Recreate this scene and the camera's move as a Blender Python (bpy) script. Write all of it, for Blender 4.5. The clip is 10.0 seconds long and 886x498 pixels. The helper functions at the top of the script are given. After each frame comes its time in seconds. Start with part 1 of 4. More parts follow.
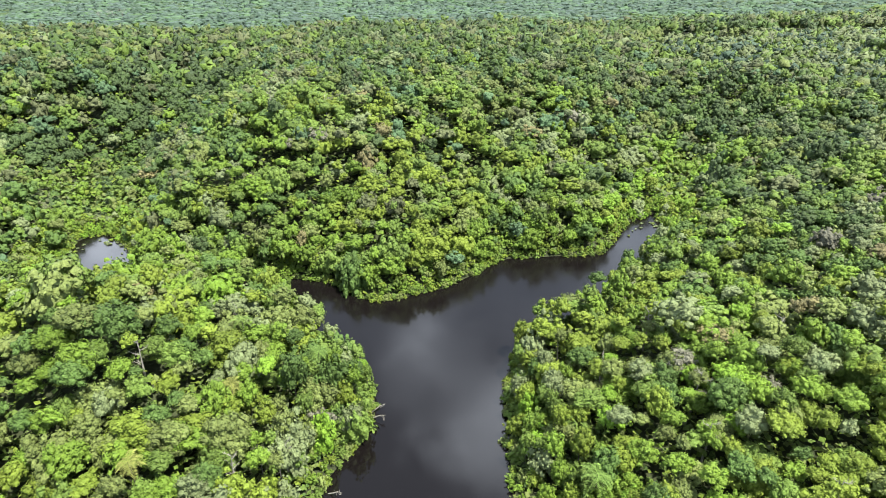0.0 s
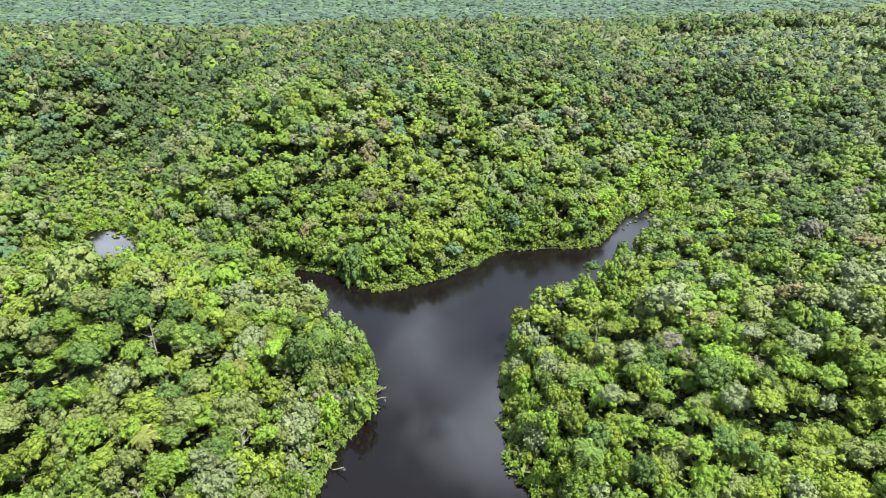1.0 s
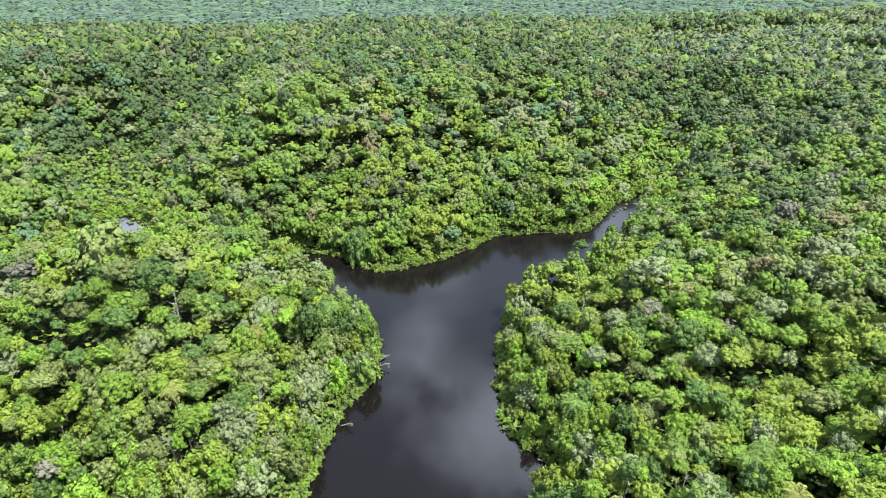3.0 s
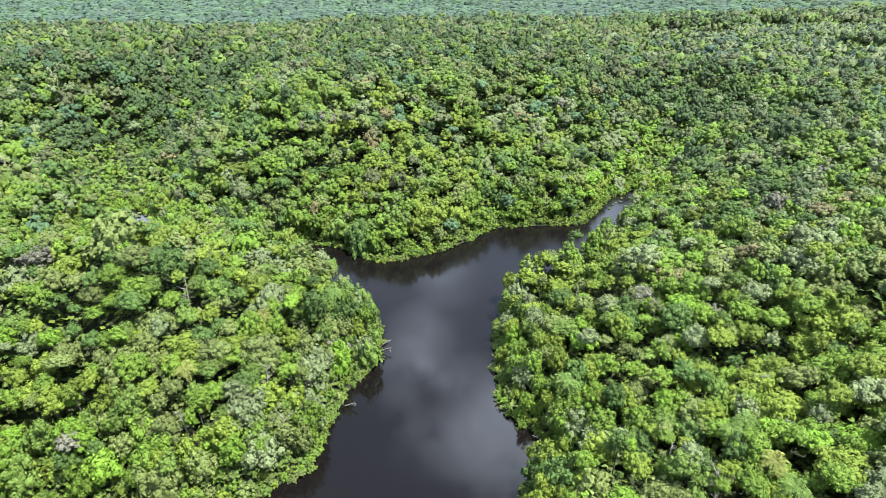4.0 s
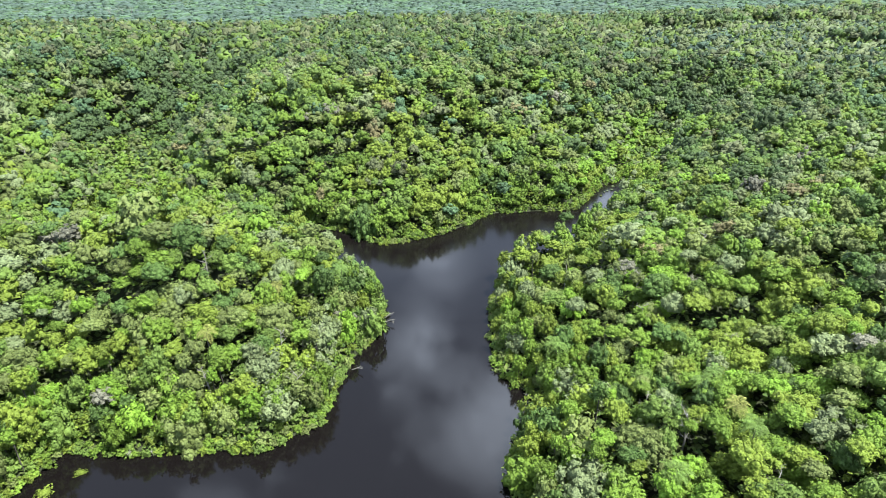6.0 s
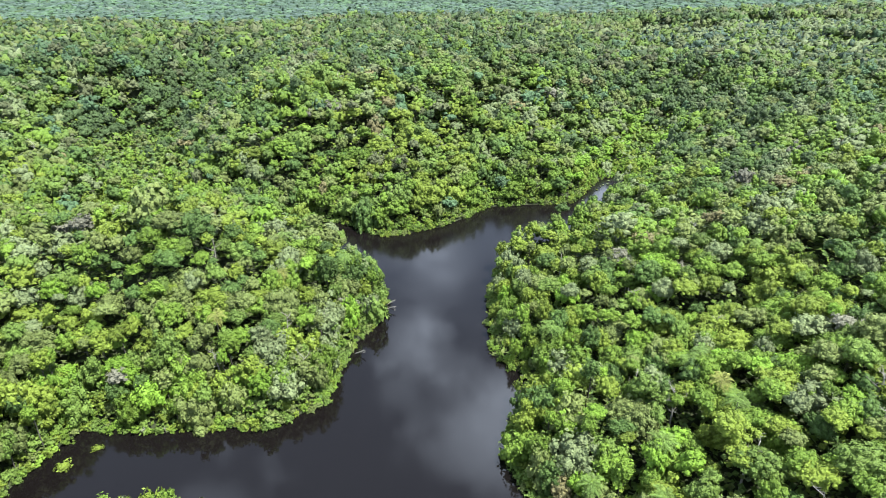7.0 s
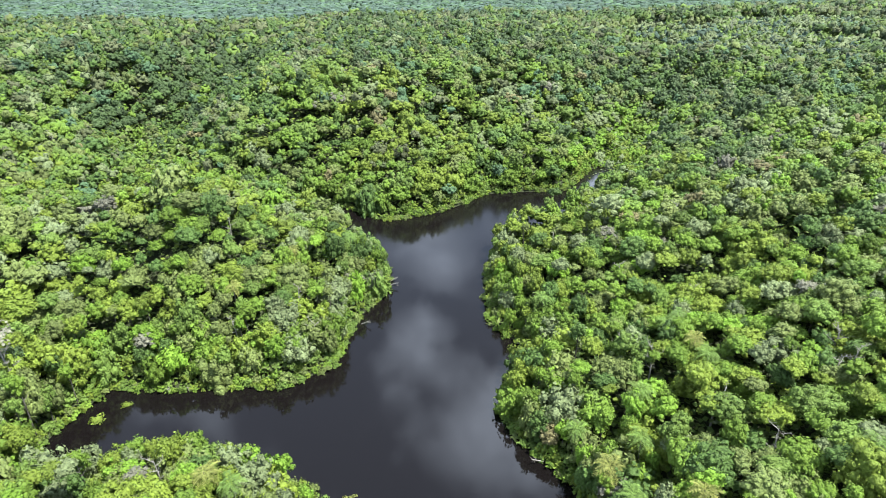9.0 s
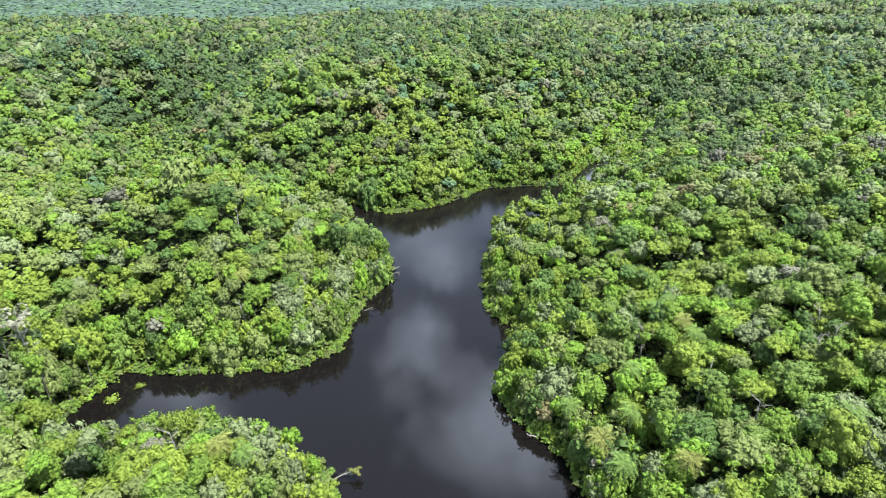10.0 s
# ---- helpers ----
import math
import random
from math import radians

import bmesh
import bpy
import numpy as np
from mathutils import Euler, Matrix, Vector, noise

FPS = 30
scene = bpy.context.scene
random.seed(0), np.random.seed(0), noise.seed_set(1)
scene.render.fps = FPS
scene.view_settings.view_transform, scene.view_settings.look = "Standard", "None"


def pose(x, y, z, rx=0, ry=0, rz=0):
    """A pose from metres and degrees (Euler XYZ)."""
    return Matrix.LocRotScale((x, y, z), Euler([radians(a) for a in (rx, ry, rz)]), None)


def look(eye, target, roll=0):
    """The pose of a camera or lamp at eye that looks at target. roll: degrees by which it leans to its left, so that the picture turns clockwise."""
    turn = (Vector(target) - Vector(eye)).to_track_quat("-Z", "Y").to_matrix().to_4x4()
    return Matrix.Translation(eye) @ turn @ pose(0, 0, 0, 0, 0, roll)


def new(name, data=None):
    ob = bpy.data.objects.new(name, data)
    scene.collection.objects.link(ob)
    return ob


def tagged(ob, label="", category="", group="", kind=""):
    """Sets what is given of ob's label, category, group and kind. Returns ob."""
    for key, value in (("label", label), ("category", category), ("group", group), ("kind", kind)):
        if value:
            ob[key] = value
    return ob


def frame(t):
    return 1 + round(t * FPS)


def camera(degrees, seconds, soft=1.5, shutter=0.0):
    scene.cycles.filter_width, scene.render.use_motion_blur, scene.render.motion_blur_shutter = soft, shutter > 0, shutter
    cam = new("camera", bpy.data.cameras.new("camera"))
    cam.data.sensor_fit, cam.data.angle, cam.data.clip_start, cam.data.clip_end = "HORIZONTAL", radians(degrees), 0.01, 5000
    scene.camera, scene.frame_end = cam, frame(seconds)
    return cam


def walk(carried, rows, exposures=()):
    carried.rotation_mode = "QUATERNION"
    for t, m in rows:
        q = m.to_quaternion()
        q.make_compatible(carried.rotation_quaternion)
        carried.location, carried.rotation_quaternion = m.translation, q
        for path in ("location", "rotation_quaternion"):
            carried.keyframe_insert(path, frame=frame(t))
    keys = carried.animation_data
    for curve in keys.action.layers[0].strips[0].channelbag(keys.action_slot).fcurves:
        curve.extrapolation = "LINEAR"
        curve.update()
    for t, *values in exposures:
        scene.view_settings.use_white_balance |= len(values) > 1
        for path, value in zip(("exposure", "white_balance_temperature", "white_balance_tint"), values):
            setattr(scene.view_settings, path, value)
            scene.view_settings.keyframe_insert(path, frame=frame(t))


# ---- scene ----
cam = camera(74.0, 10.0, soft=0.75)
METRES, EYE, TILT, LEAN, TURN = 68.0, 115.0, -27.12, 0.0, 0.0
ROWS = [
    (0.0, 0.0, 0.0, 0.0, 0.0, 0.0, -0.0),
    (0.5, -0.0003, -0.0466, -0.0238, -0.03, -0.0, 0.01),
    (1.0, -0.0003, -0.0943, -0.0488, -0.06, 0.01, 0.03),
    (1.5, 0.0005, -0.1431, -0.0741, -0.08, 0.0, 0.03),
    (2.0, 0.0003, -0.1923, -0.0996, -0.11, 0.01, 0.06),
    (2.5, 0.0008, -0.2422, -0.1247, -0.12, -0.0, 0.08),
    (4.0, 0.0017, -0.3948, -0.2021, -0.18, -0.02, 0.17),
    (4.5, 0.0019, -0.4465, -0.2282, -0.19, -0.04, 0.19),
    (5.0, 0.0022, -0.498, -0.2549, -0.21, -0.05, 0.22),
    (5.5, 0.0027, -0.5494, -0.2809, -0.21, -0.07, 0.25),
    (7.0, 0.0031, -0.7075, -0.3608, -0.24, -0.1, 0.32),
    (7.5, 0.0034, -0.7602, -0.3878, -0.24, -0.12, 0.35),
    (8.0, 0.0033, -0.8128, -0.4148, -0.25, -0.13, 0.36),
    (8.5, 0.0037, -0.865, -0.4416, -0.25, -0.15, 0.37),
    (9.0, 0.0035, -0.9172, -0.4689, -0.24, -0.16, 0.41),
    (9.5, 0.0037, -0.97, -0.4961, -0.23, -0.17, 0.42),
    (10.0, 0.0039, -1.0229, -0.524, -0.22, -0.17, 0.45),
]
walk(cam, [(t, pose(0, 0, EYE, TILT, LEAN, TURN) @ pose(METRES * x, METRES * y, METRES * z, 90 + pitch, roll, yaw)) for t, x, y, z, yaw, pitch, roll in ROWS], exposures=[(0.0, 2.00, 6500, 10), (1.0, 2.00, 6450, 10), (2.5, 2.00, 6250, 10), (4.0, 2.03, 6100, 10), (10.0, 2.04, 6060, 10)])
# ---- light ----
SUN_ELEVATION, SUN_AZIMUTH = 65.0, 116.0  # azimuth clockwise from the way the camera looks

CLOUDS = (0.238, 3.894, 3.123, -2.8)  # where the clouds stand


def sunlight():
    lamp = bpy.data.lights.new("sun", "SUN")
    lamp.energy, lamp.angle, lamp.color = 5.0, radians(0.53), (1.0, 0.95, 0.86)
    ob = new("sun", lamp)
    e, a = radians(SUN_ELEVATION), radians(SUN_AZIMUTH)
    way = Vector((math.cos(e) * math.sin(a), math.cos(e) * math.cos(a), math.sin(e)))
    ob.matrix_world = look(way * 900, (0, 0, 0))


def daylight():
    world = bpy.data.worlds.new("daylight")
    scene.world = world
    world.use_nodes = True
    nt = world.node_tree
    nt.nodes.clear()
    out = nt.nodes.new("ShaderNodeOutputWorld")
    back = nt.nodes.new("ShaderNodeBackground")
    back.inputs["Strength"].default_value = 0.05
    sky = nt.nodes.new("ShaderNodeTexSky")
    sky.sky_type, sky.sun_disc = "NISHITA", False
    sky.sun_elevation, sky.sun_rotation = radians(SUN_ELEVATION), radians(SUN_AZIMUTH)
    # broken fair-weather cloud over the whole sky
    coord = nt.nodes.new("ShaderNodeTexCoord")
    place = nt.nodes.new("ShaderNodeMapping")
    place.inputs["Location"].default_value = CLOUDS[:3]
    place.inputs["Rotation"].default_value = (radians(CLOUDS[3]), 0, 0)
    puff = nt.nodes.new("ShaderNodeTexNoise")
    puff.inputs["Scale"].default_value, puff.inputs["Detail"].default_value = 4.2, 6.0
    puff.inputs["Roughness"].default_value = 0.55
    cover = nt.nodes.new("ShaderNodeValToRGB")
    cover.color_ramp.elements[0].position, cover.color_ramp.elements[1].position = 0.5, 0.69
    cover.color_ramp.elements[0].color = (0.1, 0.1, 0.1, 1)  # a thin veil between the clouds
    mix = nt.nodes.new("ShaderNodeMix")
    mix.data_type = "RGBA"
    mix.inputs["B"].default_value = (28.5, 31.2, 35.5, 1)
    nt.links.new(coord.outputs["Generated"], place.inputs["Vector"])
    nt.links.new(place.outputs["Vector"], puff.inputs["Vector"])
    nt.links.new(puff.outputs["Fac"], cover.inputs["Fac"])
    nt.links.new(cover.outputs["Color"], mix.inputs["Factor"])
    nt.links.new(sky.outputs["Color"], mix.inputs["A"])
    nt.links.new(mix.outputs["Result"], back.inputs["Color"])
    nt.links.new(back.outputs["Background"], out.inputs["Surface"])


sunlight()
daylight()

# ---- materials ----
# leaf colours of the kinds of trees: name, reflectance, share of the forest, words for the label
KINDS = [
    ("mid_green", (0.072, 0.115, 0.021), 0.29, "mid-green"),
    ("yellow_green", (0.092, 0.130, 0.016), 0.16, "bright yellow-green"),
    ("fresh_green", (0.076, 0.127, 0.015), 0.13, "fresh bright green"),
    ("deep_green", (0.046, 0.082, 0.018), 0.08, "deep dark green"),
    ("olive", (0.084, 0.110, 0.030), 0.12, "dull olive-green"),
    ("grey_green", (0.095, 0.122, 0.052), 0.09, "pale grey-green"),
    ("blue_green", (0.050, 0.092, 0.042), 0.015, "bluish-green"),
    ("russet", (0.105, 0.098, 0.042), 0.01, "russet-tinged"),
    ("ashen", (0.100, 0.102, 0.072), 0.015, "ashen half-bare"),
    # the darkest green, also used to paint shade into the ravine
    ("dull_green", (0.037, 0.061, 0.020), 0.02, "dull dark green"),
    ("brown_green", (0.070, 0.084, 0.036), 0.03, "brownish-green"),
    # this bluish green puts distance haze into the leaf colour
    ("haze_tinted_green", (0.036, 0.063, 0.039), 0.02, "pale bluish-green"),
    ("lime_green", (0.090, 0.162, 0.016), 0.02, "vivid lime-green"),
]
STEPS = np.cumsum([k[2] for k in KINDS])
KIND = {k[0]: float(STEPS[i] - k[2] / 2) for i, k in enumerate(KINDS)}


def material(name):
    m = bpy.data.materials.new(name)
    m.use_nodes = True
    nt = m.node_tree
    nt.nodes.clear()
    return m, nt, nt.nodes.new("ShaderNodeOutputMaterial")


def leaf_shader(nt, out, colour):
    """Thin leaves: a waxy upper side and some light let through."""
    vary = nt.nodes.new("ShaderNodeHueSaturation")
    geo = nt.nodes.new("ShaderNodeNewGeometry")
    rand = nt.nodes.new("ShaderNodeMapRange")
    rand.inputs["To Min"].default_value, rand.inputs["To Max"].default_value = 0.92, 1.08
    nt.links.new(geo.outputs["Random Per Island"], rand.inputs["Value"])
    hue = nt.nodes.new("ShaderNodeMapRange")
    hue.inputs["To Min"].default_value, hue.inputs["To Max"].default_value = 0.490, 0.509
    patch = nt.nodes.new("ShaderNodeTexNoise")
    patch.inputs["Scale"].default_value, patch.inputs["Detail"].default_value = 0.16, 2.0
    nt.links.new(geo.outputs["Position"], patch.inputs["Vector"])
    nt.links.new(patch.outputs["Fac"], hue.inputs["Value"])
    nt.links.new(hue.outputs["Result"], vary.inputs["Hue"])
    nt.links.new(colour, vary.inputs["Color"])
    clump = nt.nodes.new("ShaderNodeTexNoise")
    clump.inputs["Scale"].default_value, clump.inputs["Detail"].default_value, clump.inputs["Roughness"].default_value = 1.3, 3.5, 0.6
    nt.links.new(geo.outputs["Position"], clump.inputs["Vector"])
    mottle = nt.nodes.new("ShaderNodeMapRange")
    mottle.inputs["From Min"].default_value, mottle.inputs["From Max"].default_value = 0.3, 0.7
    mottle.inputs["To Min"].default_value, mottle.inputs["To Max"].default_value = 0.74, 1.26
    nt.links.new(clump.outputs["Fac"], mottle.inputs["Value"])
    both = nt.nodes.new("ShaderNodeMath")
    both.operation = "MULTIPLY"
    nt.links.new(rand.outputs["Result"], both.inputs[0])
    nt.links.new(mottle.outputs["Result"], both.inputs[1])
    nt.links.new(both.outputs["Value"], vary.inputs["Value"])
    relief = nt.nodes.new("ShaderNodeBump")
    relief.inputs["Strength"].default_value, relief.inputs["Distance"].default_value = 0.8, 1.2
    nt.links.new(clump.outputs["Fac"], relief.inputs["Height"])
    top = nt.nodes.new("ShaderNodeBsdfPrincipled")
    top.inputs["Roughness"].default_value = 0.55
    top.inputs["Specular IOR Level"].default_value = 0.16
    nt.links.new(relief.outputs["Normal"], top.inputs["Normal"])
    under = nt.nodes.new("ShaderNodeBsdfTranslucent")
    mix = nt.nodes.new("ShaderNodeMixShader")
    mix.inputs["Fac"].default_value = 0.08
    nt.links.new(vary.outputs["Color"], top.inputs["Base Color"])
    nt.links.new(vary.outputs["Color"], under.inputs["Color"])
    nt.links.new(top.outputs["BSDF"], mix.inputs[1])
    nt.links.new(under.outputs["BSDF"], mix.inputs[2])
    # the sprays are loose: gaps between the leaves, in a pattern of their own
    spray = nt.nodes.new("ShaderNodeAttribute")
    spray.attribute_name = "spray"
    lace = nt.nodes.new("ShaderNodeTexNoise")
    lace.inputs["Scale"].default_value, lace.inputs["Detail"].default_value, lace.inputs["Roughness"].default_value = 2.4, 3.0, 0.68
    nt.links.new(geo.outputs["Position"], lace.inputs["Vector"])
    gap = nt.nodes.new("ShaderNodeMath")
    gap.operation = "LESS_THAN"
    hole = nt.nodes.new("ShaderNodeMath")
    hole.operation = "MULTIPLY"
    hole.inputs[1].default_value = 0.40
    nt.links.new(spray.outputs["Fac"], hole.inputs[0])
    nt.links.new(lace.outputs["Fac"], gap.inputs[0])
    nt.links.new(hole.outputs["Value"], gap.inputs[1])
    clear = nt.nodes.new("ShaderNodeBsdfTransparent")
    cut = nt.nodes.new("ShaderNodeMixShader")
    nt.links.new(gap.outputs["Value"], cut.inputs["Fac"])
    nt.links.new(mix.outputs["Shader"], cut.inputs[1])
    nt.links.new(clear.outputs["BSDF"], cut.inputs[2])
    nt.links.new(cut.outputs["Shader"], out.inputs["Surface"])


def leaf_material(name, rgb):
    m, nt, out = material(name)
    tone = nt.nodes.new("ShaderNodeHueSaturation")
    tone.inputs["Color"].default_value = (*rgb, 1)
    info = nt.nodes.new("ShaderNodeObjectInfo")
    rand = nt.nodes.new("ShaderNodeMapRange")
    rand.inputs["To Min"].default_value, rand.inputs["To Max"].default_value = 0.75, 1.3
    nt.links.new(info.outputs["Random"], rand.inputs["Value"])
    nt.links.new(rand.outputs["Result"], tone.inputs["Value"])
    leaf_shader(nt, out, tone.outputs["Color"])
    return m


def forest_material():
    """The same leaf colours, chosen tree by tree by the number that each tree carries."""
    m, nt, out = material("forest_leaves")
    tint = nt.nodes.new("ShaderNodeAttribute")
    tint.attribute_name = "kind_of_tree"
    ramp = nt.nodes.new("ShaderNodeValToRGB")
    ramp.color_ramp.interpolation = "CONSTANT"
    while len(ramp.color_ramp.elements) < len(KINDS):
        ramp.color_ramp.elements.new(0.5)
    for i, k in enumerate(KINDS):
        ramp.color_ramp.elements[i].position = STEPS[i] - k[2]
        ramp.color_ramp.elements[i].color = (*k[1], 1)
    tone = nt.nodes.new("ShaderNodeHueSaturation")
    # tree_tone: chance tone, plus light falling off with distance painted per crown
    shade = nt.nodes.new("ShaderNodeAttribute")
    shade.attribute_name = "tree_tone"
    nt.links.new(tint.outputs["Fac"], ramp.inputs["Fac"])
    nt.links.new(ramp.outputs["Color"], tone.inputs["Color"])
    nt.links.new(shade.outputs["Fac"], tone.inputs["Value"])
    leaf_shader(nt, out, tone.outputs["Color"])
    return m


def rough_material(name, low, high, scale, bump=0.3, roughness=0.9):
    m, nt, out = material(name)
    geo = nt.nodes.new("ShaderNodeNewGeometry")
    fine = nt.nodes.new("ShaderNodeTexNoise")
    fine.inputs["Scale"].default_value, fine.inputs["Detail"].default_value = scale, 8.0
    broad = nt.nodes.new("ShaderNodeTexNoise")
    broad.inputs["Scale"].default_value, broad.inputs["Detail"].default_value = scale * 0.07, 3.0
    add = nt.nodes.new("ShaderNodeMath")
    add.operation = "MULTIPLY_ADD"
    add.inputs[1].default_value, add.inputs[2].default_value = 0.5, 0.0
    ramp = nt.nodes.new("ShaderNodeValToRGB")
    ramp.color_ramp.elements[0].position, ramp.color_ramp.elements[1].position = 0.32, 0.7
    ramp.color_ramp.elements[0].color, ramp.color_ramp.elements[1].color = (*low, 1), (*high, 1)
    half = nt.nodes.new("ShaderNodeMath")
    half.operation = "MULTIPLY"
    half.inputs[1].default_value = 0.5
    bsdf = nt.nodes.new("ShaderNodeBsdfPrincipled")
    bsdf.inputs["Roughness"].default_value = roughness
    bsdf.inputs["Specular IOR Level"].default_value = 0.15
    relief = nt.nodes.new("ShaderNodeBump")
    relief.inputs["Strength"].default_value = bump
    nt.links.new(geo.outputs["Position"], fine.inputs["Vector"])
    nt.links.new(geo.outputs["Position"], broad.inputs["Vector"])
    nt.links.new(broad.outputs["Fac"], half.inputs[0])
    nt.links.new(fine.outputs["Fac"], add.inputs[0])
    nt.links.new(half.outputs["Value"], add.inputs[2])
    nt.links.new(add.outputs["Value"], ramp.inputs["Fac"])
    nt.links.new(ramp.outputs["Color"], bsdf.inputs["Base Color"])
    nt.links.new(fine.outputs["Fac"], relief.inputs["Height"])
    nt.links.new(relief.outputs["Normal"], bsdf.inputs["Normal"])
    nt.links.new(bsdf.outputs["BSDF"], out.inputs["Surface"])
    return m


def water_material():
    """Black water: tea-dark, mirror-like, with faint ripples and wind patches."""
    m, nt, out = material("black_water")
    geo = nt.nodes.new("ShaderNodeNewGeometry")
    bsdf = nt.nodes.new("ShaderNodeBsdfPrincipled")
    bsdf.inputs["Base Color"].default_value = (0.0031, 0.0026, 0.0025, 1)
    bsdf.inputs["IOR"].default_value = 1.333
    ripple = nt.nodes.new("ShaderNodeTexNoise")
    ripple.inputs["Scale"].default_value, ripple.inputs["Detail"].default_value = 1.6, 3.0
    swell = nt.nodes.new("ShaderNodeTexNoise")
    swell.inputs["Scale"].default_value, swell.inputs["Detail"].default_value = 0.05, 3.0
    rough = nt.nodes.new("ShaderNodeMapRange")
    rough.inputs["From Min"].default_value, rough.inputs["From Max"].default_value = 0.35, 0.7
    rough.inputs["To Min"].default_value, rough.inputs["To Max"].default_value = 0.035, 0.12
    relief = nt.nodes.new("ShaderNodeBump")
    relief.inputs["Strength"].default_value, relief.inputs["Distance"].default_value = 0.15, 0.012
    # the far reach lies open to the wind
    apart = nt.nodes.new("ShaderNodeSeparateXYZ")
    windy = nt.nodes.new("ShaderNodeMapRange")
    windy.inputs["From Min"].default_value, windy.inputs["From Max"].default_value = 110.0, 190.0
    windy.inputs["To Min"].default_value, windy.inputs["To Max"].default_value = 0.0, 0.1
    total = nt.nodes.new("ShaderNodeMath")
    nt.links.new(geo.outputs["Position"], apart.inputs["Vector"])
    nt.links.new(apart.outputs["Y"], windy.inputs["Value"])
    for n in (ripple, swell):
        nt.links.new(geo.outputs["Position"], n.inputs["Vector"])
    nt.links.new(swell.outputs["Fac"], rough.inputs["Value"])
    nt.links.new(rough.outputs["Result"], total.inputs[0])
    nt.links.new(windy.outputs["Result"], total.inputs[1])
    nt.links.new(total.outputs["Value"], bsdf.inputs["Roughness"])
    nt.links.new(ripple.outputs["Fac"], relief.inputs["Height"])
    nt.links.new(relief.outputs["Normal"], bsdf.inputs["Normal"])
    nt.links.new(bsdf.outputs["BSDF"], out.inputs["Surface"])
    return m


LEAVES = [leaf_material("leaves_" + k[0], k[1]) for k in KINDS]
FOREST = forest_material()
BARK = rough_material("bark", (0.035, 0.033, 0.027), (0.085, 0.081, 0.068), 3.0)
PALE_BARK = rough_material("pale_bark", (0.10, 0.097, 0.083), (0.24, 0.23, 0.20), 3.0)
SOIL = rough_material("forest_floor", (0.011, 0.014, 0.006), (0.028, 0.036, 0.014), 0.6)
WATER = water_material()

# ---- the lie of the land ----
# waterlines of the river and its arms in plan, metres
EAST_BANK = [(32, -400), (34, -80), (34, -30), (33.5, 0), (34, 18), (31, 29), (25, 37), (19.5, 45), (17.5, 54), (20, 66), (24, 74), (27, 81), (24, 88), 
             (18.5, 95), (17, 106), (18.5, 124), (20.5, 143), (27, 160), (36, 166), (48, 173), (58, 184), (67, 201), (81, 211), (92, 223), (99, 238), (103, 251), (104, 262)]
NORTH_BANK = [(101, 264), (95, 257), (87, 251), (81, 241), (74, 229), (66, 219), (46, 217), (26, 216), (14, 203), (-1, 191), (-15, 185), (-26, 183),
              (-34, 190), (-43, 196), (-54, 199), (-66, 200), (-85, 200), (-105, 206), (-124, 209), (-136, 226), (-146, 236), (-156, 240), (-161.5, 230), (-157, 208)]
WEST_BANK = [(-139, 194), (-115, 198), (-90, 194), (-70, 187), (-56, 178), (-45, 166), (-35, 153), (-27, 145), (-21.5, 135), (-19.5, 127), (-23.5, 113),
             (-29.5, 99), (-31.5, 84), (-33, 75), (-40, 69), (-46, 64), (-57, 65), (-76, 64), (-83, 64), (-96, 66), (-99.5, 59), (-102, 51), (-102.5, 44), (-101, 38), (-97, 34)]
SPIT = [(-90, 32), (-80, 32), (-70, 33), (-54, 35), (-42, 32), (-31, 28), (-26, 21), (-23, 7), (-22, -30), (-26, -80), (-28, -400)]
RIVER = np.array(EAST_BANK + NORTH_BANK + WEST_BANK + SPIT, float)
# wet valley floors that run on from the arms, without open water
VALLEYS = [np.array(v, float) for v in (
    [(104, 256), (118, 285), (134, 311), (160, 368), (188, 445), (225, 507)],
    [(-140, 225), (-163, 268), (-181, 326), (-183, 388), (-201, 464), (-216, 557)],
    [(-104, 34), (-125, 30), (-150, 10)])]


def to_lines(x, y, line, closed):
    """The distance from points to a line of corners."""
    best = np.full(x.shape, 1e9)
    ends = np.roll(line, -1, 0) if closed else line[1:]
    for a, b in zip(line, ends):
        d = b - a
        t = np.clip(((x - a[0]) * d[0] + (y - a[1]) * d[1]) / (d @ d), 0, 1)
        best = np.minimum(best, np.hypot(x - a[0] - t * d[0], y - a[1] - t * d[1]))
    return best


def inside(x, y, line):
    odd = np.zeros(x.shape, bool)
    for a, b in zip(line, np.roll(line, -1, 0)):
        if a[1] != b[1]:
            odd ^= ((a[1] > y) != (b[1] > y)) & (x < (b[0] - a[0]) * (y - a[1]) / (b[1] - a[1]) + a[0])
    return odd


def lattice(i, j, seed):
    h = np.sin(i * 127.1 + j * 311.7 + seed * 74.7) * 43758.5453
    return h - np.floor(h)


def ground_noise(x, y, size, seed=0, octaves=3):
    """Smooth noise between about -1 and 1, with features of that size."""
    total, gain = np.zeros(np.shape(x)), 0.6
    for o in range(octaves):
        u, v = x / size, y / size
        i, j = np.floor(u), np.floor(v)
        u, v = u - i, v - j
        u, v = u * u * (3 - 2 * u), v * v * (3 - 2 * v)
        a = lattice(i, j, seed + o) * (1 - u) + lattice(i + 1, j, seed + o) * u
        b = lattice(i, j + 1, seed + o) * (1 - u) + lattice(i + 1, j + 1, seed + o) * u
        total += gain * (2 * (a * (1 - v) + b * v) - 1)
        size, gain = size / 2, gain / 2
    return total


